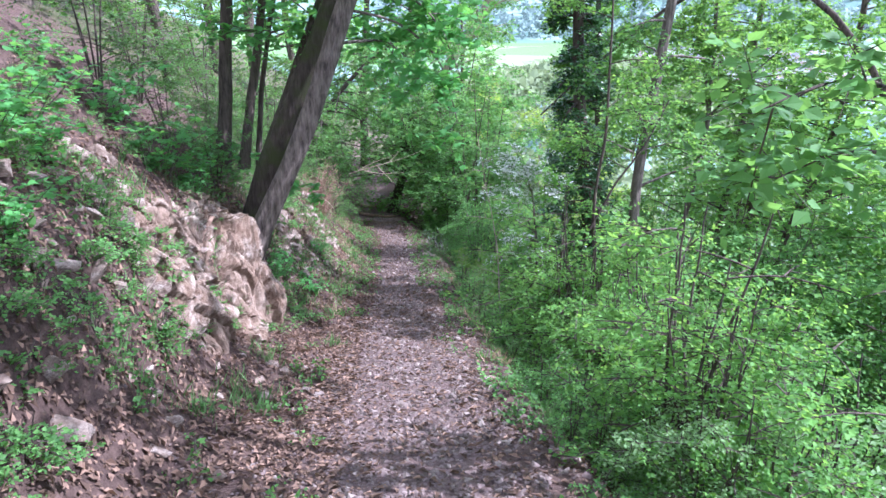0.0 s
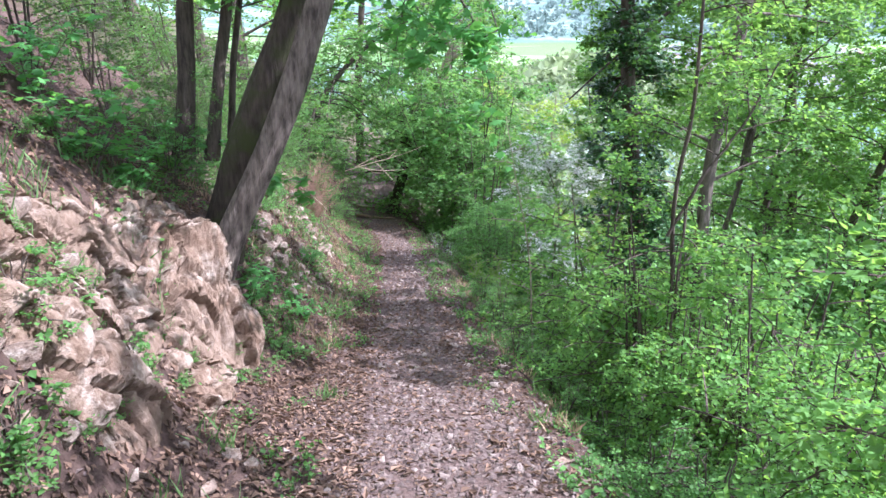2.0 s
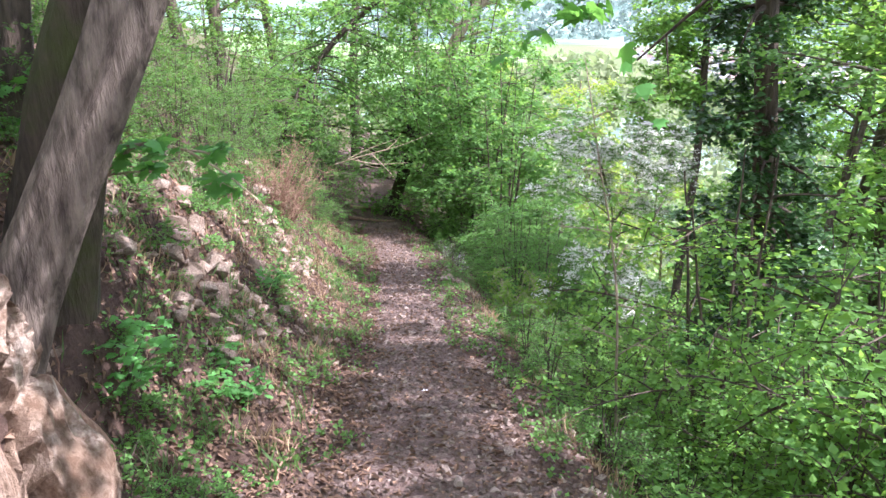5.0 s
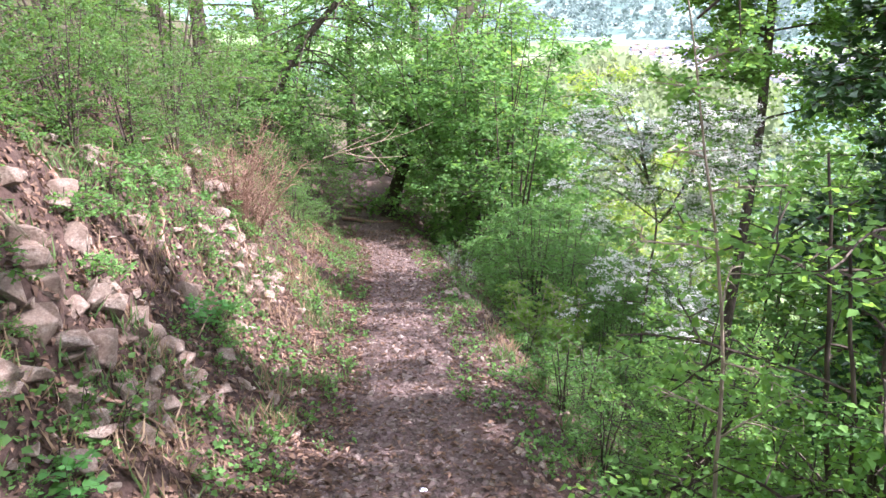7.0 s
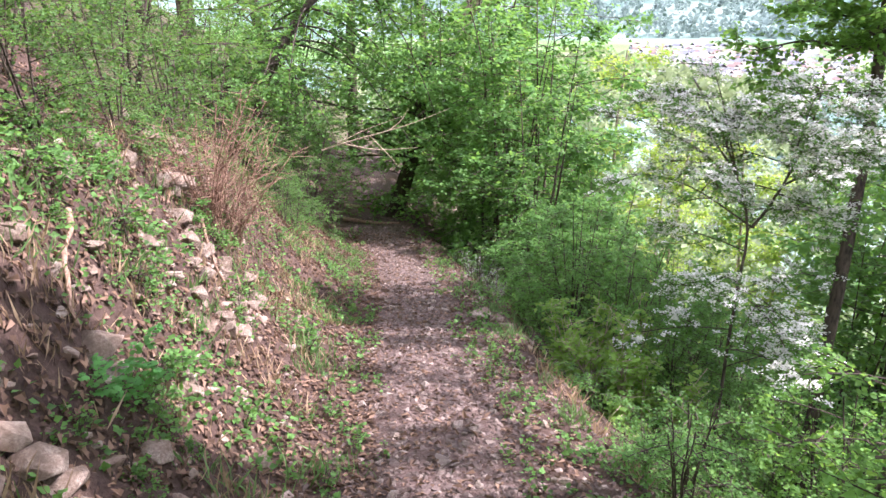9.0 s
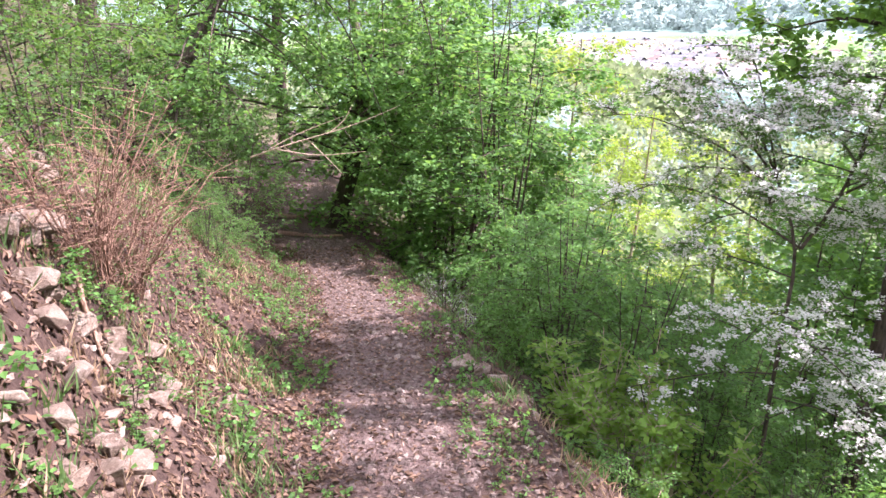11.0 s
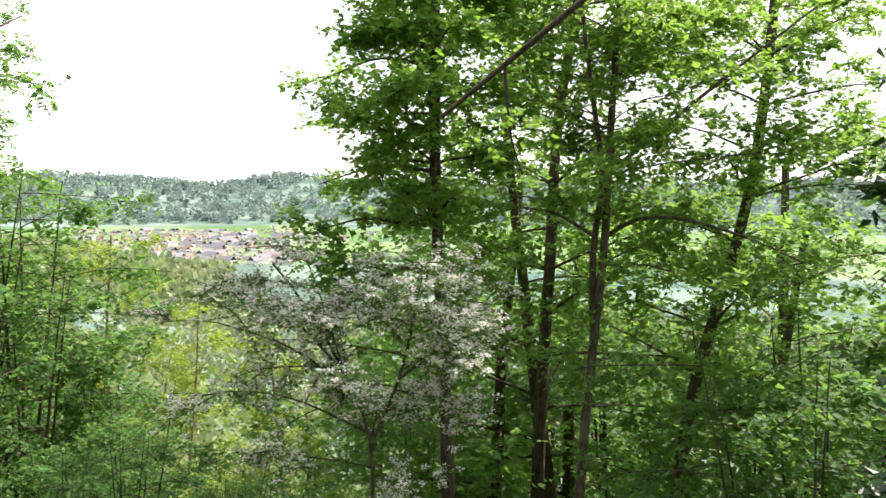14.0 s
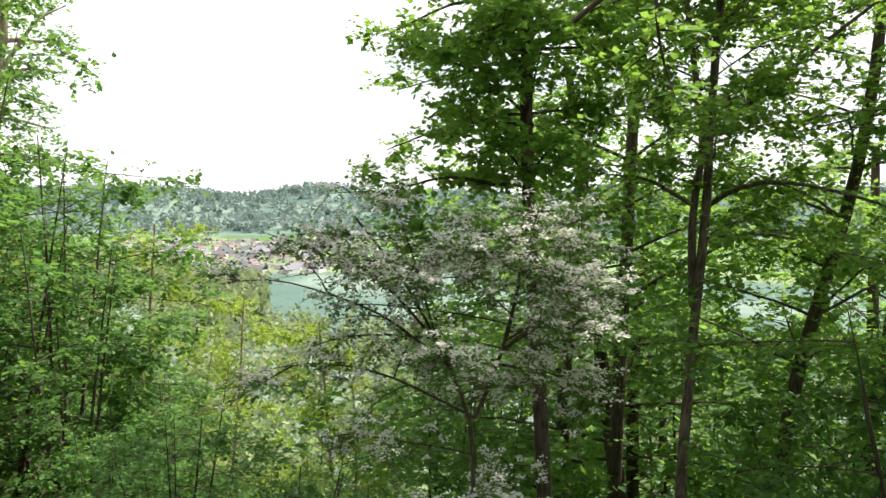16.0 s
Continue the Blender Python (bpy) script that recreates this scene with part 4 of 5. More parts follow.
scatter(low, strip(9, 2.6, 15, -2.9, -1.4, 44, 0.5, 1.15) + strip(22, 8.3, 10.2, -1.7, -0.8, 9, 0.4, 0.7) + strip(23, 5.2, 7.5, -3.2, -2.0, 10, 0.8, 1.3) + strip(10, 15, 22, -2.5, -1.3, 14, 0.6, 1.2) + strip(26, 8.6, 14.6, -2.9, -1.5, 30, 0.8, 1.35) + [(-1.9, 11.6, 1.3), (-1.85, 11.3, 1.1), (-2.25, 12.2, 1.4), (-2.1, 11.9, 1.2), (-1.75, 10.9, 0.8), (-1.75, 9.3, 0.7), (-2.3, 10.6, 1.2), (-2.35, 9.8, 1.1)] + [(-1.62, 6.9, 0.5), (-1.58, 7.6, 0.7), (-1.72, 6.3, 0.5), (-1.5, 7.1, 0.4), (-1.66, 7.35, 0.6), (-1.55, 7.85, 0.8), (-1.45, 8.1, 0.8)] + strip(19, 8.4, 15, -1.5, -0.95, 10, 0.35, 0.6) + strip(61, 2.6, 5.6, -2.4, -1.35, 58, 0.6, 1.2) + strip(67, 7.75, 8.9, -1.6, -1.0, 12, 0.5, 0.9) + strip(62, 5.2, 7.2, -1.75, -1.4, 5, 0.5, 0.8) + [(-1.52, 7.45, 0.6), (-1.5, 7.65, 0.7), (-1.62, 7.2, 0.55), (-1.62, 6.9, 0.5), (-1.58, 6.5, 0.55), (-1.66, 7.55, 0.6)] + strip(63, 7.9, 10.2, -2.3, -1.5, 7, 0.6, 1.0) + strip(64, 12, 21, -0.95, -0.5, 22, 0.3, 0.5), 11)
maple = make_shrub("maple_sapling", "young maple with broad bright lobed leaves on the bank", "sapling", 107, 0.9, 0.6, 7, 7, 0.35, 6, 0.10, LOBED, leaf=LEAF_MAPLE, group="maple saplings", tilt=0.3)
scatter(maple, [(-2.55, 7.35, 0.9), (-2.45, 7.7, 0.8), (-2.35, 7.5, 0.55), (-2.6, 5.4, 0.9), (-2.15, 4.3, 0.7), (-3.1, 4.9, 1.2), (-2.5, 3.6, 0.8), (-1.9, 8.4, 0.6), (-3.2, 8.0, 1.0), (-1.55, 9.0, 0.45), (-2.6, 9.2, 0.8), (-1.9, 11.2, 0.4), (-2.05, 3.9, 0.8), (-1.75, 3.75, 0.5), (-2.35, 5.0, 0.7), (-2.9, 4.2, 1.0), (-2.7, 3.2, 1.0), (-3.4, 5.6, 1.2), (-3.5, 7.2, 0.8)], 12)
make_tree("maple_sapling", (-2.0, 8.55, 0.95), "young maple reaching out from the bank with bright lobed leaves", "sapling",
          [([(-2.0, 8.55, 0.85), (-1.85, 8.45, 1.3), (-1.6, 8.35, 1.52), (-1.38, 8.29, 1.5), (-1.22, 8.32, 1.36), (-1.1, 8.36, 1.22)], 0.012, 0.003)],
          TWIG_DRY, LEAF_MAPLE, 112, limbs=5, zone=(0.4, 0.95), reach=0.16, lift=-0.1, twigs=3, twig_len=0.1, per=3, size=0.085, shape=LOBED, subs=1, group="maple saplings")
dry = make_shrub("dry_shrub", "bundle of dry reddish bare stems on the bank", "shrub", 108, 0.8, 0.62, 60, 11, 0.26, 1, 0.01, bark=TWIG_RED, leaf=None, stem_r=0.0035)
scatter(dry, [(-2.4, 13.85, 1.12), (-2.35, 14.15, 0.9)], 13, 0.95, 1.05)
grey = make_shrub("grey_shrub", "small grey-leaved bush at the path edge", "shrub", 109, 0.55, 0.28, 18, 9, 0.14, 8, 0.022, NARROW, leaf=LEAF_GREY)
scatter(grey, [(-0.12, 17.6, 1.0), (0.05, 17.1, 0.7)], 14, 0.95, 1.05)
yellow = make_shrub("yellow_shrub", "sunlit yellow-green shrub with pale bare stems", "shrub", 110, 0.75, 0.34, 16, 9, 0.22, 9, 0.048, leaf=LEAF_LIME, bark=TWIG_DRY, begin=0.45)
scatter(yellow, [(0.74, 14.85, 1.25), (0.95, 14.4, 1.15), (1.1, 14.0, 1.0)], 15, 0.95, 1.05)
herb = make_shrub("woodland_herb", "small leafy green herb among the litter", "plant", 111, 0.14, 0.12, 9, 3, 0.07, 5, 0.032, leaf=LEAF_SHRUB, stem_r=0.002, group="woodland herbs")
scatter(herb, strip(16, 3.2, 17, -1.4, -0.55, 46, 0.6, 1.3) + strip(17, 3.2, 17, 0.5, 1.0, 34, 0.6, 1.2) + strip(65, 10, 21, -0.75, -0.42, 30, 0.7, 1.2) + strip(66, 10, 21, 0.4, 0.75, 36, 0.7, 1.2), 18, dip=0.005)


# ---- stones ----
def stone_mesh(name, seed, mat, flat=0.75, points=16, bevel=0.12, rough=False):
    """An angular stone about one metre across."""
    g = np.random.default_rng(seed)
    bm = bmesh.new()
    for _ in range(points):
        p = unit(g.normal(0, 1, 3)) * g.uniform(0.42, 0.56)
        bm.verts.new((p[0], p[1] * 0.85, p[2] * flat))
    hull = bmesh.ops.convex_hull(bm, input=bm.verts)
    bmesh.ops.delete(bm, geom=[e for e in hull["geom_interior"] if isinstance(e, bmesh.types.BMVert)], context="VERTS")
    bmesh.ops.bevel(bm, geom=list(bm.edges), offset=bevel * 0.25, segments=1, affect="EDGES")
    if rough:
        bmesh.ops.subdivide_edges(bm, edges=list(bm.edges), cuts=1, use_grid_fill=True)
        bmesh.ops.triangulate(bm, faces=list(bm.faces))
        for vert in bm.verts:
            p = vert.co * 3.1 + Vector((seed, 0, 0))
            vert.co *= 1 + 0.1 * noise.noise(p) + 0.07 * noise.noise(p * 3.3)
    me = bpy.data.meshes.new(name)
    bm.to_mesh(me)
    bm.free()
    me.materials.append(mat)
    return me


ROCKS = [stone_mesh("rock", 200 + k, ROCK, 0.62 + 0.09 * (k % 4), 9 + k % 5, 0.05, True) for k in range(8)]
CHIPS = [stone_mesh("chip", 220 + k, ROCK, 0.7, 8) for k in range(5)]
sg = np.random.default_rng(21)


RUBBLE = []


def put_rock(x, y, z, size, label, group):
    me = ROCKS[sg.integers(8)]
    m = pose(x, y, z, sg.uniform(-22, 22), sg.uniform(-22, 22), sg.uniform(0, 360)) @ Matrix.Diagonal((size, size * sg.uniform(0.7, 1), size * sg.uniform(0.6, 0.95), 1))
    if size < 0.17:
        RUBBLE.append((CHIPS[sg.integers(5)], m))
        return
    ob = new("rock", me)
    ob.matrix_basis = m
    tagged(ob, label, "rock", group)


def join_rubble():
    """The many small broken stones of the bank, as one heap."""
    pieces = []
    for me, m in RUBBLE:
        co = np.zeros(len(me.vertices) * 3)
        me.vertices.foreach_get("co", co)
        mm = np.array(m)
        me.calc_loop_triangles()
        tri = np.zeros(len(me.loop_triangles) * 3, np.int32)
        me.loop_triangles.foreach_get("vertices", tri)
        pieces.append((co.reshape(-1, 3) @ mm[:3, :3].T + mm[:3, 3], tri.reshape(-1, 3)))
    tagged(new("rubble", mesh_from("rubble", *joined(pieces), ROCK)), "small broken limestone rubble on the eroded bank", "rubble", kind="stuff")


def face_rocks():
    for k in range(250):
        y = sg.uniform(4.6, 8.1)
        d = sg.uniform(1.42, 2.0)
        x = float(trail_x(y)) - d
        q = sg.uniform(0.17, 0.3) if k < 12 else sg.uniform(0.04, 0.14)
        put_rock(x - 0.03 * q, y, height(x, y), q, "pale angular limestone block in the rocky bank", "rock face blocks")
    for k in range(60):
        y = sg.uniform(3.2, 6.3)
        x = float(trail_x(y)) - sg.uniform(1.3, 2.4)
        put_rock(x, y, height(x, y), sg.uniform(0.1, 0.32) if k % 3 else sg.uniform(0.05, 0.16), "pale angular limestone block in the rocky bank", "rock face blocks")
    for k in range(150):
        y = sg.uniform(9.0, 14.6)
        d = sg.uniform(0.85, 2.2)
        x = float(trail_x(y)) - d
        put_rock(x, y, height(x, y) + 0.01, sg.uniform(0.05, 0.24), "pale limestone lump on the eroded bank", "bank rocks")
    for cx, cy, sx, sy, n in ((-2.04, 9.4, 0.12, 0.3, 34), (-2.1, 10.2, 0.12, 0.35, 38), (-1.8, 10.35, 0.16, 0.3, 30), (-2.3, 13.3, 0.14, 0.25, 16), (-2.0, 12.4, 0.12, 0.25, 10)):
        for k in range(n):
            x, y = sg.normal(cx, sx), sg.normal(cy, sy)
            put_rock(x, y, height(x, y) + 0.01, 0.07 + 0.2 * sg.random() ** 1.6, "pale limestone lump on the eroded bank", "bank rocks")
    for k in range(420):
        y = sg.uniform(8.6, 14.6)
        x = float(trail_x(y)) - abs(sg.normal(1.35, 0.4))
        put_rock(x, y, height(x, y) + 0.005, sg.uniform(0.025, 0.1), "pale limestone lump on the eroded bank", "bank rocks")
    for k in range(260):
        y = sg.uniform(5.0, 16.5)
        x = float(trail_x(y)) + sg.normal(0.78, 0.16)
        put_rock(x, y, height(x, y) + 0.004, 0.03 + 0.1 * sg.random() ** 2, "pale limestone lump on the eroded bank", "bank rocks")
    for k in range(80):
        y = sg.uniform(2.7, 5.6)
        x = float(trail_x(y)) - sg.uniform(0.8, 2.8)
        put_rock(x, y, height(x, y) + 0.01, sg.uniform(0.08, 0.2), "pale limestone lump on the eroded bank", "bank rocks")
    for x, y, s in ((-0.26, 15.08, 0.34), (0.0, 14.8, 0.3), (0.12, 14.55, 0.26), (-0.1, 15.0, 0.2), (0.45, 11.6, 0.16), (-1.95, 12.6, 0.2), (-2.05, 10.25, 0.34), (-1.72, 10.45, 0.22), (-1.8, 10.2, 0.18), (-2.15, 10.0, 0.3), (-1.95, 9.85, 0.26), (-2.2, 10.5, 0.3), (-1.95, 10.6, 0.2), (-1.85, 9.6, 0.24), (-2.4, 13.25, 0.28), (-2.25, 13.0, 0.22), (-2.5, 13.6, 0.3), (-2.05, 12.5, 0.2), (-2.15, 12.2, 0.24), (-1.7, 9.3, 0.2), (-2.0, 11.3, 0.26)):
        put_rock(x, y, height(x, y) + 0.02, s, "pale weathered limestone slab beside the footpath", "edge slabs")


def bedrock():
    """The fractured rock of the bank: a sheet of tilted angular blocks, proud of the soil."""
    g = np.random.default_rng(25)
    ys = np.arange(4.6, 8.5, 0.024)
    base_d = np.linspace(1.12, 2.15, 180)
    z0 = np.interp(base_d, [1.12, 1.36, 1.5, 1.63, 1.74, 1.86, 1.95, 2.05, 2.15], [0.1, 0.24, 0.44, 0.64, 0.84, 1.08, 1.34, 1.52, 1.62])
    arc = np.concatenate([[0], np.cumsum(np.hypot(np.diff(base_d), np.diff(z0)))])
    ss = np.arange(0, arc[-1], 0.013)
    dd = np.interp(ss, arc, base_d)
    y, d = np.meshgrid(ys, dd, indexing="ij")
    s = np.broadcast_to(ss, y.shape)
    x = trail_x(y) - d
    z = land(x, y)
    out = np.stack([np.full_like(y, 0.85), np.full_like(y, -0.25), np.full_like(y, 0.46)], -1)
    off = np.zeros_like(y)
    wy, wsn = y + 0.05 * fbm(y * 5, s * 5 + 7, 2), s + 0.05 * fbm(y * 5 + 20, s * 5, 2) + 0.12 * y
    for count, deep, stretch in ((480, 0.036, 1.5), (160, 0.06, 1.2), (50, 0.1, 0.9)):
        cy, cs = g.uniform(4.4, 8.7, count), g.uniform(0.4, arc[-1] + 1.3, count)
        lift, ty, ts = g.uniform(0, 1, count) ** 1.3 * deep, g.normal(0, 0.28, count), g.normal(0, 0.28, count)
        dist = ((wy[..., None] - cy) / stretch) ** 2 + (wsn[..., None] - cs) ** 2
        two = np.argpartition(dist, 1, -1)[..., :2]
        near = np.take_along_axis(dist, two, -1)
        k = np.where(near[..., 0] < near[..., 1], two[..., 0], two[..., 1])
        gap = np.sqrt(near.max(-1)) - np.sqrt(near.min(-1))
        off += lift[k] + deep * 2.2 * (ty[k] * (wy - cy[k]) + ts[k] * (wsn - cs[k])) - deep * 0.8 * np.clip(1 - gap / 0.024, 0, 1)
    off += 0.022 * fbm(y * 14, s * 14, 3) + 0.012 * fbm(y * 40, s * 40, 2)
    edge = np.minimum(smoothstep(0, 0.18, s), smoothstep(0, 0.3, arc[-1] - s)) * smoothstep(4.6, 5.3, y) * (1 - smoothstep(7.6, 8.0, y))
    soil = smoothstep(-0.02, 0.16, fbm(y * 1.7 + 5, s * 2.3 + 3, 3) + 0.11)
    off = (off + 0.02) * edge - 0.10 * (1 - edge) - 0.05 * (1 - soil)
    v = np.stack([x, y, z], -1) + out * off[..., None]
    a, b = y.shape
    i = np.arange(a - 1)[:, None] * b + np.arange(b - 1)[None, :]
    f = np.stack([i, i + 1, i + b + 1, i + b], -1).reshape(-1, 4)
    ob = thing("rock_outcrop", tuple(v[a // 2, 0]), "pale fractured limestone rock outcrop cut into the bank", "rock outcrop")
    v = v.reshape(-1, 3) - v[a // 2, 0]
    block = k.ravel()[f[:, 0]]
    for b in np.unique(block):
        mine = f[block == b]
        used, idx = np.unique(mine, return_inverse=True)
        part("block", mesh_from("block", v[used], idx.reshape(-1, 4), CLIFF), ob)


bedrock()
face_rocks()
join_rubble()
PEBBLES = [stone_mesh("stone", 230 + k, PEBBLE, 0.55, 9) for k in range(6)]


def loose_stones():
    for k in range(300):
        y = 3.0 + 15 * sg.random() ** 0.9
        x = float(trail_x(y)) + sg.normal(0.1, 0.5)
        s = 0.03 + 0.085 * sg.random() ** 1.6
        ob = new("stone", PEBBLES[sg.integers(6)])
        ob.matrix_basis = pose(x, y, height(x, y) + s * 0.12, sg.normal(0, 12), sg.normal(0, 12), sg.uniform(0, 360)) @ Matrix.Diagonal((s, s * sg.uniform(0.6, 1), s * sg.uniform(0.5, 0.9), 1))
        tagged(ob, "small flat grey-brown stone lying on the footpath", "stone", "path stones")


loose_stones()


def gravel():
    g = np.random.default_rng(31)
    n = 30000
    y = 2.6 + 20 * g.random(n) ** 1.15
    x = trail_x(y) + g.normal(0.08, 0.5, n) * np.interp(y, [9, 14], [1.0, 0.75])
    z = land(x, y)
    s = 0.008 + 0.046 * g.random(n) ** 2.2
    base = unit(np.array([(1, 0, 0), (-0.3, 0.9, 0), (-0.7, -0.7, 0), (0.2, 0.1, 0.8), (0.1, -0.2, -0.8), (-0.4, 0.3, 0.5)])) * 0.6
    tri = np.array([(0, 1, 3), (1, 5, 3), (5, 2, 3), (2, 0, 3), (1, 2, 5), (0, 4, 1), (1, 4, 2), (2, 4, 0)])
    yaw = g.uniform(0, 6.28, n)
    c, q = np.cos(yaw), np.sin(yaw)
    b = base[None] * g.uniform(0.6, 1.4, (n, 6, 1)) * s[:, None, None] * np.array([1, 1, 0.42])
    v = np.stack([b[..., 0] * c[:, None] - b[..., 1] * q[:, None] + x[:, None], b[..., 0] * q[:, None] + b[..., 1] * c[:, None] + y[:, None], b[..., 2] + z[:, None] + 0.003], -1)
    f = tri[None] + np.arange(n)[:, None, None] * 6
    ob = new("gravel", mesh_from("gravel", v.reshape(-1, 3), f.reshape(-1, 3), GRAVEL))
    tagged(ob, "fine loose gravel on the trodden footpath", "gravel", kind="stuff")


gravel()


def litter():
    g = np.random.default_rng(33)
    n = 92000
    y = 2.0 + 19 * g.random(n) ** 1.1
    e = g.normal(-0.95, 1.1, n)
    x = trail_x(y) + e
    keep = (e > -4.2) & (e < 1.5) & (g.random(n) < np.where(np.abs(e) < 0.35, 0.35, 1))
    x, y = x[keep], y[keep]
    z = land(x, y)
    h = 0.03
    nx, ny = -(land(x + h, y) - z) / h, -(land(x, y + h) - z) / h
    up = unit(np.stack([nx, ny, np.ones_like(nx)], -1) + g.normal(0, 0.22, (len(x), 3)))
    along = g.normal(0, 1, (len(x), 3))
    along -= up * (along * up).sum(1, keepdims=True)
    pos = np.stack([x, y, z], -1) + up * g.uniform(0.004, 0.02, (len(x), 1))
    half = len(x) // 2
    size = g.uniform(0.014, 0.042, len(x))
    v, f = joined([leaf_geo(pos[:half], along[:half], up[:half], size[:half], OVAL * (1, 0.8, 2.5)), leaf_geo(pos[half:], along[half:] + up[half:] * 0.15, up[half:], size[half:] * 1.5, OVAL * (1, 0.6, 3.5))])
    ob = new("leaf_litter", mesh_from("leaf_litter", v, f, LEAF_DRY))
    tagged(ob, "scattered dry brown leaves on path and bank", "leaf litter", kind="stuff")


litter()


def ground_cover():
    g = np.random.default_rng(34)
    n = 60000
    y = 2.2 + 18 * g.random(n)
    e = np.where(g.random(n) < 0.72, -g.uniform(0.75, 3.6, n), g.uniform(0.6, 2.2, n))
    x = trail_x(y) + e
    keep = fbm(x * 1.6 + 31, y * 1.6, 3) + np.where((e < -1.1) & (y > 8), 0.06, 0) - np.where((e < -2) & (y > 5.6) & (y < 8.2), 0.25, 0) - np.where((y < 8.2) & (e > -1.35) & (e < 0), 0.3, 0) + np.where((y < 5.6) & (e < -1.4), 0.2, 0) > 0.03
    x, y = x[keep], y[keep]
    pos = np.stack([x, y, land(x, y) + g.uniform(0.01, 0.07, len(x))], -1)
    v, f = leaf_geo(pos, g.normal(0, 1, pos.shape) * (1, 1, 0.35), g.normal(0, 0.4, pos.shape) + (0.25, 0, 1), g.uniform(0.018, 0.045, len(x)), OVAL)
    tagged(new("ground_cover", mesh_from("ground_cover", v, f, LEAF_SHRUB)), "low ivy and small herbs creeping over the bank", "ground cover", kind="stuff")


ground_cover()


def grass(name, label, seed, n, spots, mat, length):
    """Tufts of narrow blades at the spots."""
    g = np.random.default_rng(seed)
    pos, along = [], []
    for x, y, s in spots:
        k = int(n * s)
        px, py = x + g.normal(0, 0.09 * s, k), y + g.normal(0, 0.09 * s, k)
        pos.append(np.stack([px, py, land(px, py) - 0.005], -1))
        along.append(np.stack([g.normal(0, 0.45, k), g.normal(0, 0.45, k), np.ones(k)], -1))
    pos, along = np.concatenate(pos), np.concatenate(along)
    side = unit(np.cross(along, g.normal(0, 1, pos.shape)))
    v, f = leaf_geo(pos, along, side, length * g.uniform(0.5, 1.2, len(pos)), NARROW * np.array([1, 0.16, 1.5]))
    tagged(new(name, mesh_from(name, v, f, mat)), label, "grass", kind="stuff")


grass("grass", "thin green grass tufts along the bank and path edge", 35, 70, strip(36, 4, 21, -2.2, -0.6, 90, 0.5, 1.3) + strip(37, 4, 20, 0.75, 1.2, 34, 0.3, 0.8), BLADE, 0.15)
grass("dry_grass", "straw-coloured dry grass on the sunny bank", 38, 60, strip(39, 8.5, 18, -2.0, -0.8, 60, 0.5, 1.2) + strip(40, 6, 15, 0.8, 1.3, 20, 0.4, 0.8), BLADE_DRY, 0.14)


# ---- roots and fallen sticks on the bank ----
def root(pts, r, label, name="root"):
    line = resample(pts, 14)
    line = line + np.cumsum(sg.normal(0, 0.006, line.shape), 0)
    base = line[0].copy()
    v, f = tube(line - base, np.linspace(r, r * 0.4, 14), 7, 0.18, int(r * 1e4))
    ob = new(name, mesh_from(name, v, f, ROOT, True))
    ob.location = base
    tagged(ob, label, "root" if name == "root" else "stick")


def draped(pts, lift=0.02):
    fine = resample([(x, y, 0) for x, y in pts], 12)
    return [(x, y, height(x, y) + lift) for x, y, _ in fine]


root(draped([(-2.05, 7.7), (-1.98, 7.85), (-1.92, 7.95), (-1.8, 8.1)], 0.03), 0.035, "gnarled root running down the rock from the leaning tree")
root(draped([(-2.05, 7.5), (-2.1, 7.1), (-2.1, 6.6)], 0.03), 0.03, "exposed root lying along the top of the rock")
for q in ([(-2.35, 11.9), (-2.25, 11.6), (-2.05, 11.2)], [(-2.45, 13.9), (-2.35, 13.5), (-2.1, 13.1)], [(-2.2, 13.0), (-2.0, 12.75), (-1.75, 12.55)], [(-2.5, 10.9), (-2.2, 10.6), (-1.95, 10.5)]):
    root(draped(q, 0.0), 0.018, "weathered exposed root on the eroded bank")
kg = np.random.default_rng(77)
for q in [[(float(trail_x(y)) - d, y), (float(trail_x(y)) - d + kg.normal(0, 0.14), y + kg.normal(0, 0.16))] for y, d in zip(kg.uniform(4, 15, 26), kg.uniform(0.7, 2.3, 26))]:
    root(draped(q, 0.012), 0.007, "thin dead stick lying on the litter", "stick")
for q in ([(-1.9, 9.6), (-1.6, 9.9)], [(-1.0, 5.0), (-0.75, 5.3)], [(-1.5, 8.7), (-1.2, 8.8)], [(0.55, 9.0), (0.75, 9.5)], [(-2.3, 6.0), (-1.7, 6.1)]):
    root(draped(q, 0.015), 0.011, "thin dead stick lying on the litter", "stick")
# two timber step edges across the path ahead
for y0, k in ((21.9, 0), (23.4, 1)):
    cx = float(trail_x(y0))
    root([(cx - 0.6, y0 + 0.15, height(cx - 0.6, y0) + 0.03), (cx, y0, height(cx, y0) + 0.03), (cx + 0.55, y0 - 0.1, height(cx + 0.5, y0) + 0.03)], 0.045, "worn pale log step across the footpath")

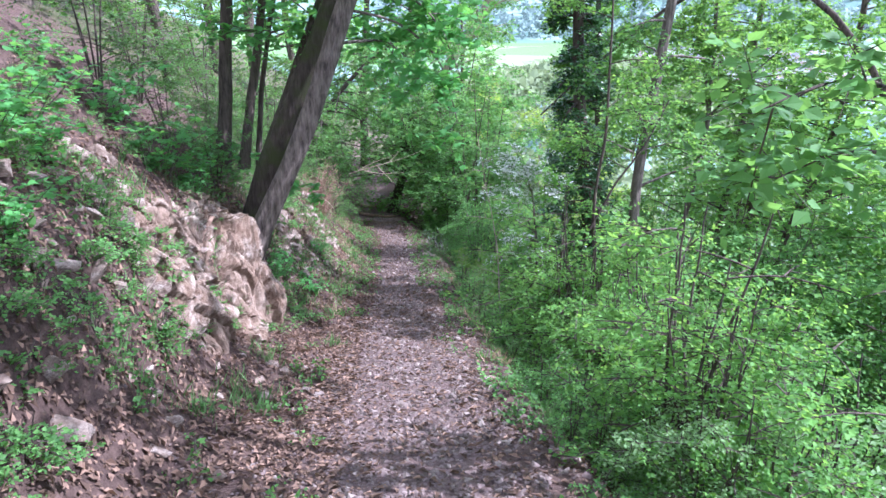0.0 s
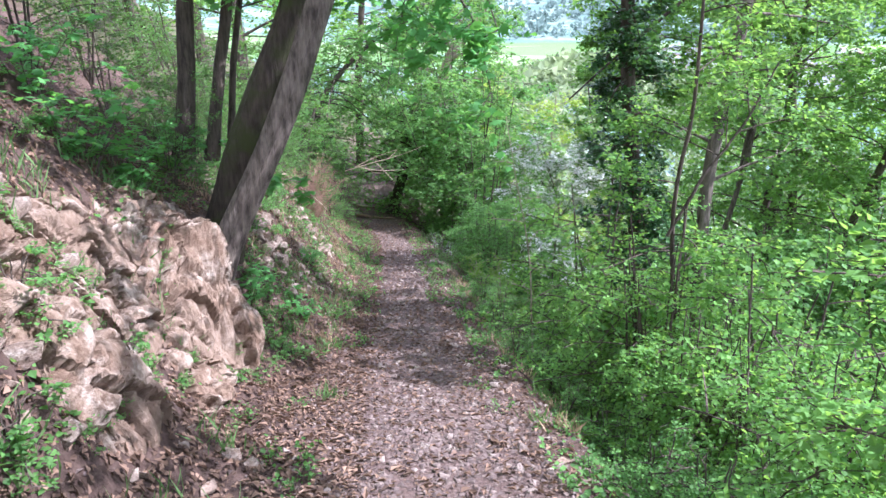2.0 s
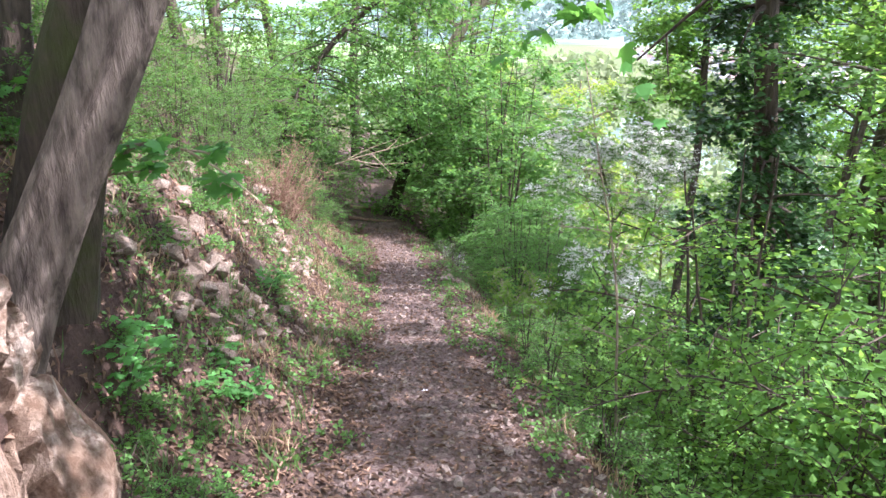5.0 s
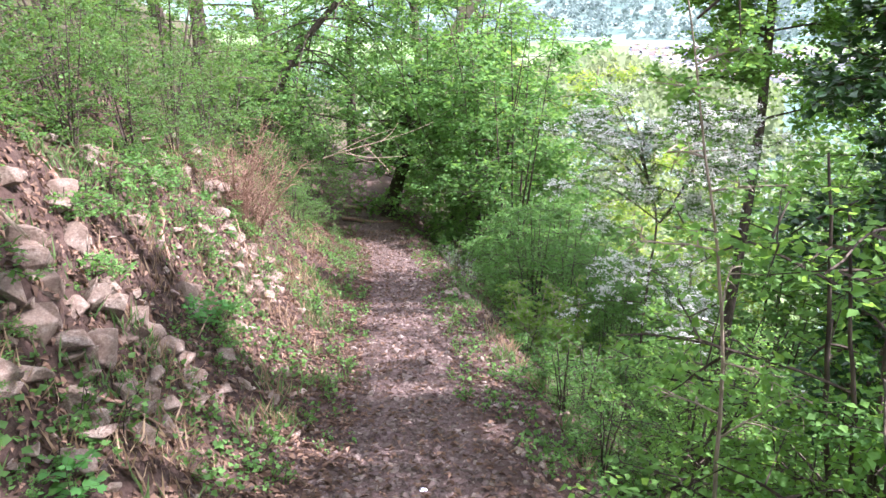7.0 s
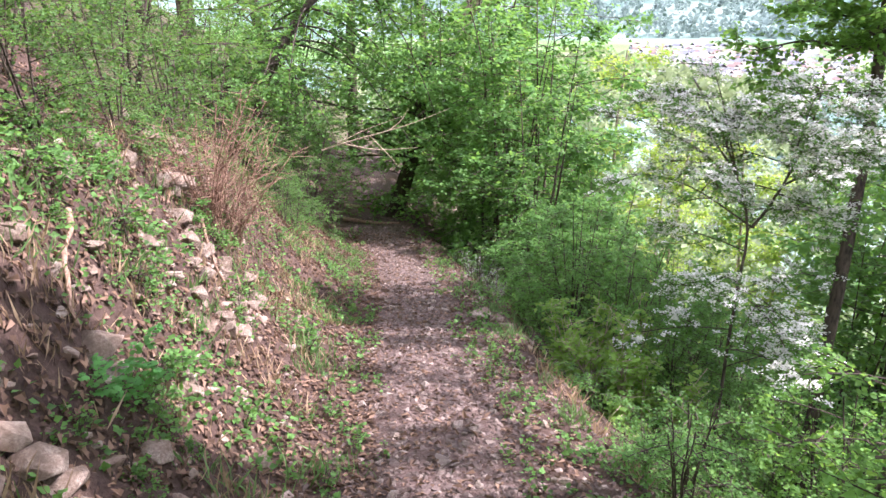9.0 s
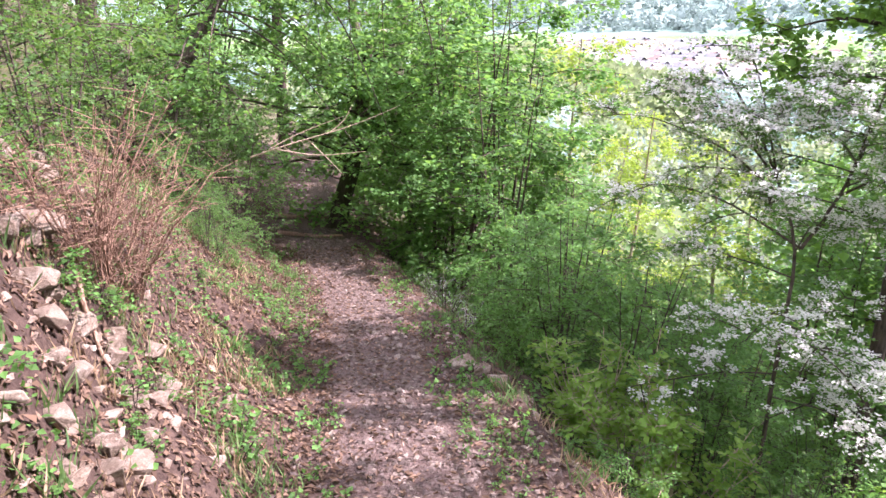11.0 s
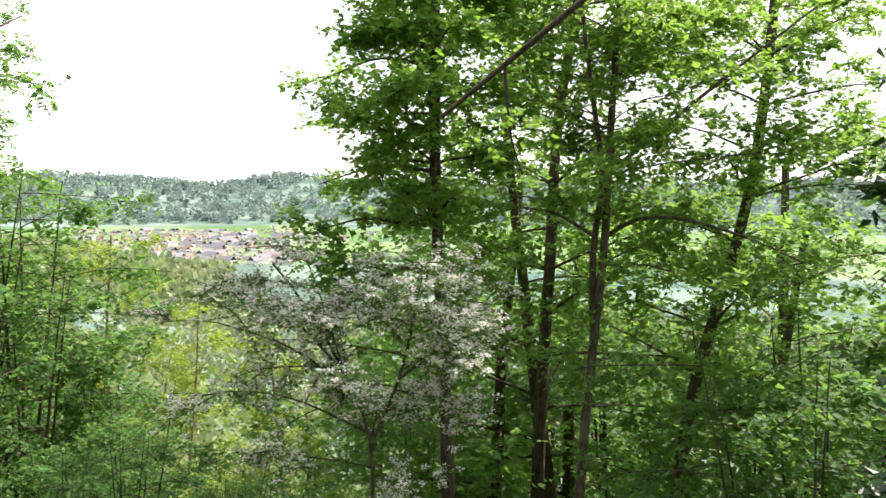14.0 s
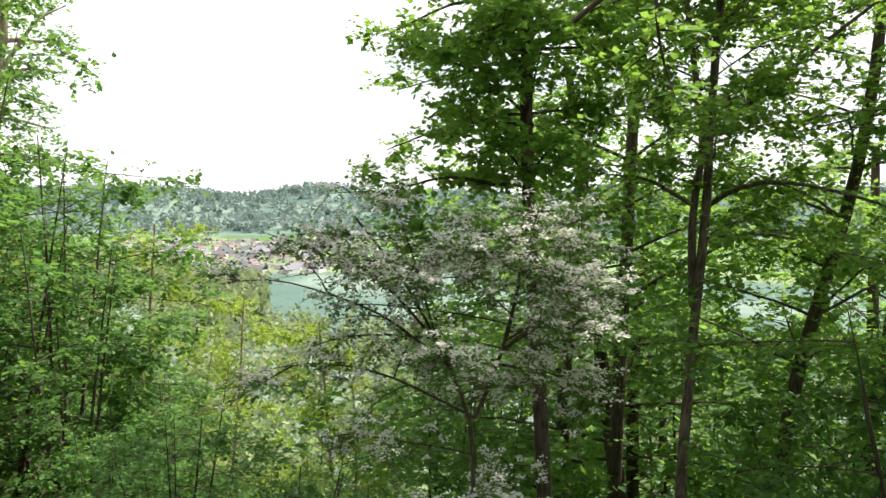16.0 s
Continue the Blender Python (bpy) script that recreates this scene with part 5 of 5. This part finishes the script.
# ---- woods on the slope below and around ----
filler = make_tree("slope_maple", (0, 0, 0), "leafy forest tree on the slope below the path", "tree", [([(0, 0, 0), (0.1, 0, 3), (0, 0.15, 6), (0.1, 0, 9)], 0.13, 0.04)],
                   BARK_DARK, LEAF_FRESH, 90, limbs=20, zone=(0.2, 1.0), reach=2.6, twigs=9, twig_len=0.75, per=8, size=0.13, group="slope trees", merged=True)
spots = [(9.5, 15.5, 0.9), (10.5, 19.0, 1.0), (9.0, 12.0, 0.95), (12.5, 15.0, 1.1), (9.3, 10.0, 0.8), (12.5, 6.5, 0.9), (11.0, 9.0, 1.0), (13.0, 2.0, 1.0), (14, 20, 1.1), (7.4, 18.4, 1.0), (8.3, 17.2, 0.95),
         (-8.5, 6, 0.9), (-9, 11, 1.0), (-8.5, 16, 1.0), (-7.5, 21, 1.0), (-8, 1, 1.0), (-6.5, 26, 1.1), (-1.0, 35, 1.2), (-3.4, 32, 1.1), (0.9, 30.5, 0.85), (-6.5, 34, 1.2), (-9, 30, 1.2), (3.5, -3.5, 0.9), (-4.5, -3, 0.9), (6, -5, 1.0)]
scatter(filler, spots, 42, 1.1, 1.3, 0.2)
hornbeam = make_bush("slope_hornbeam", "dense dark green hornbeam on the steep slope", 92, 7.0, 2.4, LEAF_SHRUB, 0.125, "slope hornbeams", 3, 36, 8, 8, 0.6, lean=0.35)
scatter(hornbeam, [(7.6, 20.2, 0.9), (9.5, 21.5, 1.0), (11.0, 18.0, 1.0), (10.0, 15.0, 0.95), (12.0, 13.0, 1.0), (13.5, 17.0, 1.1), (8.6, 14.6, 0.6), (9.0, 12.2, 0.8), (6.0, 19.6, 0.7), (11.5, 23.5, 1.1), (6.9, 16.4, 0.45), (5.4, 17.8, 0.5), (15.0, 21.0, 1.2)], 44, 1.25, 1.4, 0.15)
spring = make_tree("spring_tree", (0, 0, 0), "sparse yellow-green young tree on the slope", "tree", [([(0, 0, 0), (0.05, 0, 2), (0, 0.1, 4.2), (0.05, 0, 5.6)], 0.05, 0.012)],
                   BARK_PALE, LEAF_YELLOW, 91, limbs=16, zone=(0.3, 1.0), reach=1.1, lift=0.5, twigs=12, twig_len=0.4, per=8, size=0.07, group="spring trees")
scatter(spring, [(5.0, 20.6, 1.0), (6.6, 22.5, 1.0), (3.6, 25.0, 1.2), (4.4, 24.0, 1.1), (2.6, 30.0, 1.1), (5.5, 28.0, 1.1), (1.4, 33, 1.2)], 43, 0.95, 1.05, 0.1)


def far_woods(name, label, seed, n, pick, mat, size, k=15, card=0.5):
    """Ragged clumps of leaf cards that stand for whole far tree crowns."""
    g = np.random.default_rng(seed)
    x, y = pick(g, n)
    z = land(x, y, False)
    s = size * g.uniform(0.7, 1.3, n)
    off = unit(g.normal(0, 1, (n, k, 3))) * g.uniform(0.45, 1.0, (n, k, 1)) * s[:, None, None] * np.array([0.42, 0.42, 0.62])
    pos = np.stack([x, y, z], -1)[:, None, :] + off + np.array([0, 0, 0.55]) * s[:, None, None]
    v, f = leaf_geo(pos.reshape(-1, 3), g.normal(0, 1, (n * k, 3)), g.normal(0, 0.6, (n * k, 3)) + np.array([0, 0, 0.8]), np.repeat(s, k) * card * g.uniform(0.7, 1.3, n * k), OVAL)
    tagged(new(name, mesh_from(name, v, f, mat)), label, "woods", kind="stuff")


def sector(a0, a1, r0, r1):
    def pick(g, n):
        a = np.radians(g.uniform(a0, a1, n))
        r = np.sqrt(g.uniform(r0 ** 2, r1 ** 2, n))
        return r * np.sin(a), 9 + r * np.cos(a)
    return pick


far_woods("slope_woods", "dense spring woods on the slope below", 51, 230, sector(-4, 105, 28, 75), WOODS, 6.5, 300, 0.055)
far_woods("lower_woods", "dense spring woods further down the slope", 56, 420, sector(-4, 110, 70, 140), WOODS, 8.0, 110, 0.11)
far_woods("spring_woods", "bright yellow-green trees on the slope below", 52, 70, sector(4, 22, 40, 110), WOODS_LIGHT, 5.5, 260, 0.06)
far_woods("spur_woods", "wooded spur above the town", 53, 2300, sector(-8, 100, 130, 620), WOODS_PALE_HAZE, 13.0, 22, 0.3)
far_woods("valley_woods", "mixed woods on the valley side before the town", 55, 1500, sector(0, 26, 600, 930), WOODS_PALE_HAZE, 15.0)
far_woods("ridge_woods", "far wooded hillsides across the valley", 54, 4200, sector(-5, 95, 2350, 4300), WOODS_BLUE_HAZE, 30.0)


# ---- the town in the valley ----
def make_house(label, wall, roof, w, d, h, group):
    top = thing("house", (0, 0, 0), label, "house", group)

    def box(x0, x1, y0, y1, z0, z1):
        v = [(x, y, z) for z in (z0, z1) for y in (y0, y1) for x in (x0, x1)]
        return np.array(v), np.array([(0, 2, 3, 1), (4, 5, 7, 6), (0, 1, 5, 4), (2, 6, 7, 3), (0, 4, 6, 2), (1, 3, 7, 5)])

    v, f = box(-w / 2, w / 2, -d / 2, d / 2, -3, h)
    part("wall", mesh_from("wall", v, f, wall), top)
    o, t, rh = 0.6, 0.35, d * 0.42
    v = np.array([(-w / 2 - o, -d / 2 - o, h - 0.3), (w / 2 + o, -d / 2 - o, h - 0.3), (w / 2 + o, d / 2 + o, h - 0.3), (-w / 2 - o, d / 2 + o, h - 0.3), (-w / 2 - o, 0, h + rh), (w / 2 + o, 0, h + rh)])
    v = np.concatenate([v, v + (0, 0, t)])
    f = np.array([(6, 7, 11, 10), (8, 9, 10, 11), (0, 4, 5, 1), (2, 5, 4, 3), (0, 1, 7, 6), (2, 3, 9, 8), (0, 6, 10, 4), (3, 4, 10, 9), (1, 5, 11, 7), (2, 8, 11, 5)])
    part("roof", mesh_from("roof", v, f, roof), top)
    for sx in (-0.28, 0.0, 0.28):
        for sz in (1.2, 4.0):
            if sz + 1.4 < h:
                v, f = box(w * sx - 0.6, w * sx + 0.6, -d / 2 - 0.08, -d / 2 + 0.05, sz, sz + 1.4)
                part("window", mesh_from("window", v, f, WINDOW_DARK), top)
    return top


def town():
    g = np.random.default_rng(61)
    kinds = [make_house("white house with red-brown tiled roof in the valley town", WALL_WHITE, ROOF_RED, 12, 9, 6, "town houses"),
             make_house("cream house with grey roof in the valley town", WALL_CREAM, ROOF_GREY, 14, 10, 6.5, "town houses"),
             make_house("long white hall with grey roof in the valley town", WALL_WHITE, ROOF_GREY, 46, 22, 9, "town halls"),
             make_house("tall white block with red-brown roof in the valley town", WALL_WHITE, ROOF_RED, 24, 14, 13, "town blocks")]
    used = [False] * 4
    for k in range(400):
        a = math.radians(min(37, max(15.5, g.normal(23.0, 5.5))))
        r = g.uniform(1080, 1950) if math.degrees(a) > 18 else g.uniform(1400, 1950)
        x, y = r * math.sin(a), 9 + r * math.cos(a)
        i = int(g.choice(4, p=[0.42, 0.3, 0.16, 0.12]))
        m = pose(x, y, float(land(np.array([x]), np.array([y]), False)[0]), 0, 0, g.choice([0, 90]) + g.normal(20, 14)) @ Matrix.Diagonal((0.8, 0.8, 0.8, 1))
        if used[i]:
            copy_thing(kinds[i], m)
        else:
            kinds[i].matrix_basis, used[i] = m, True


town()
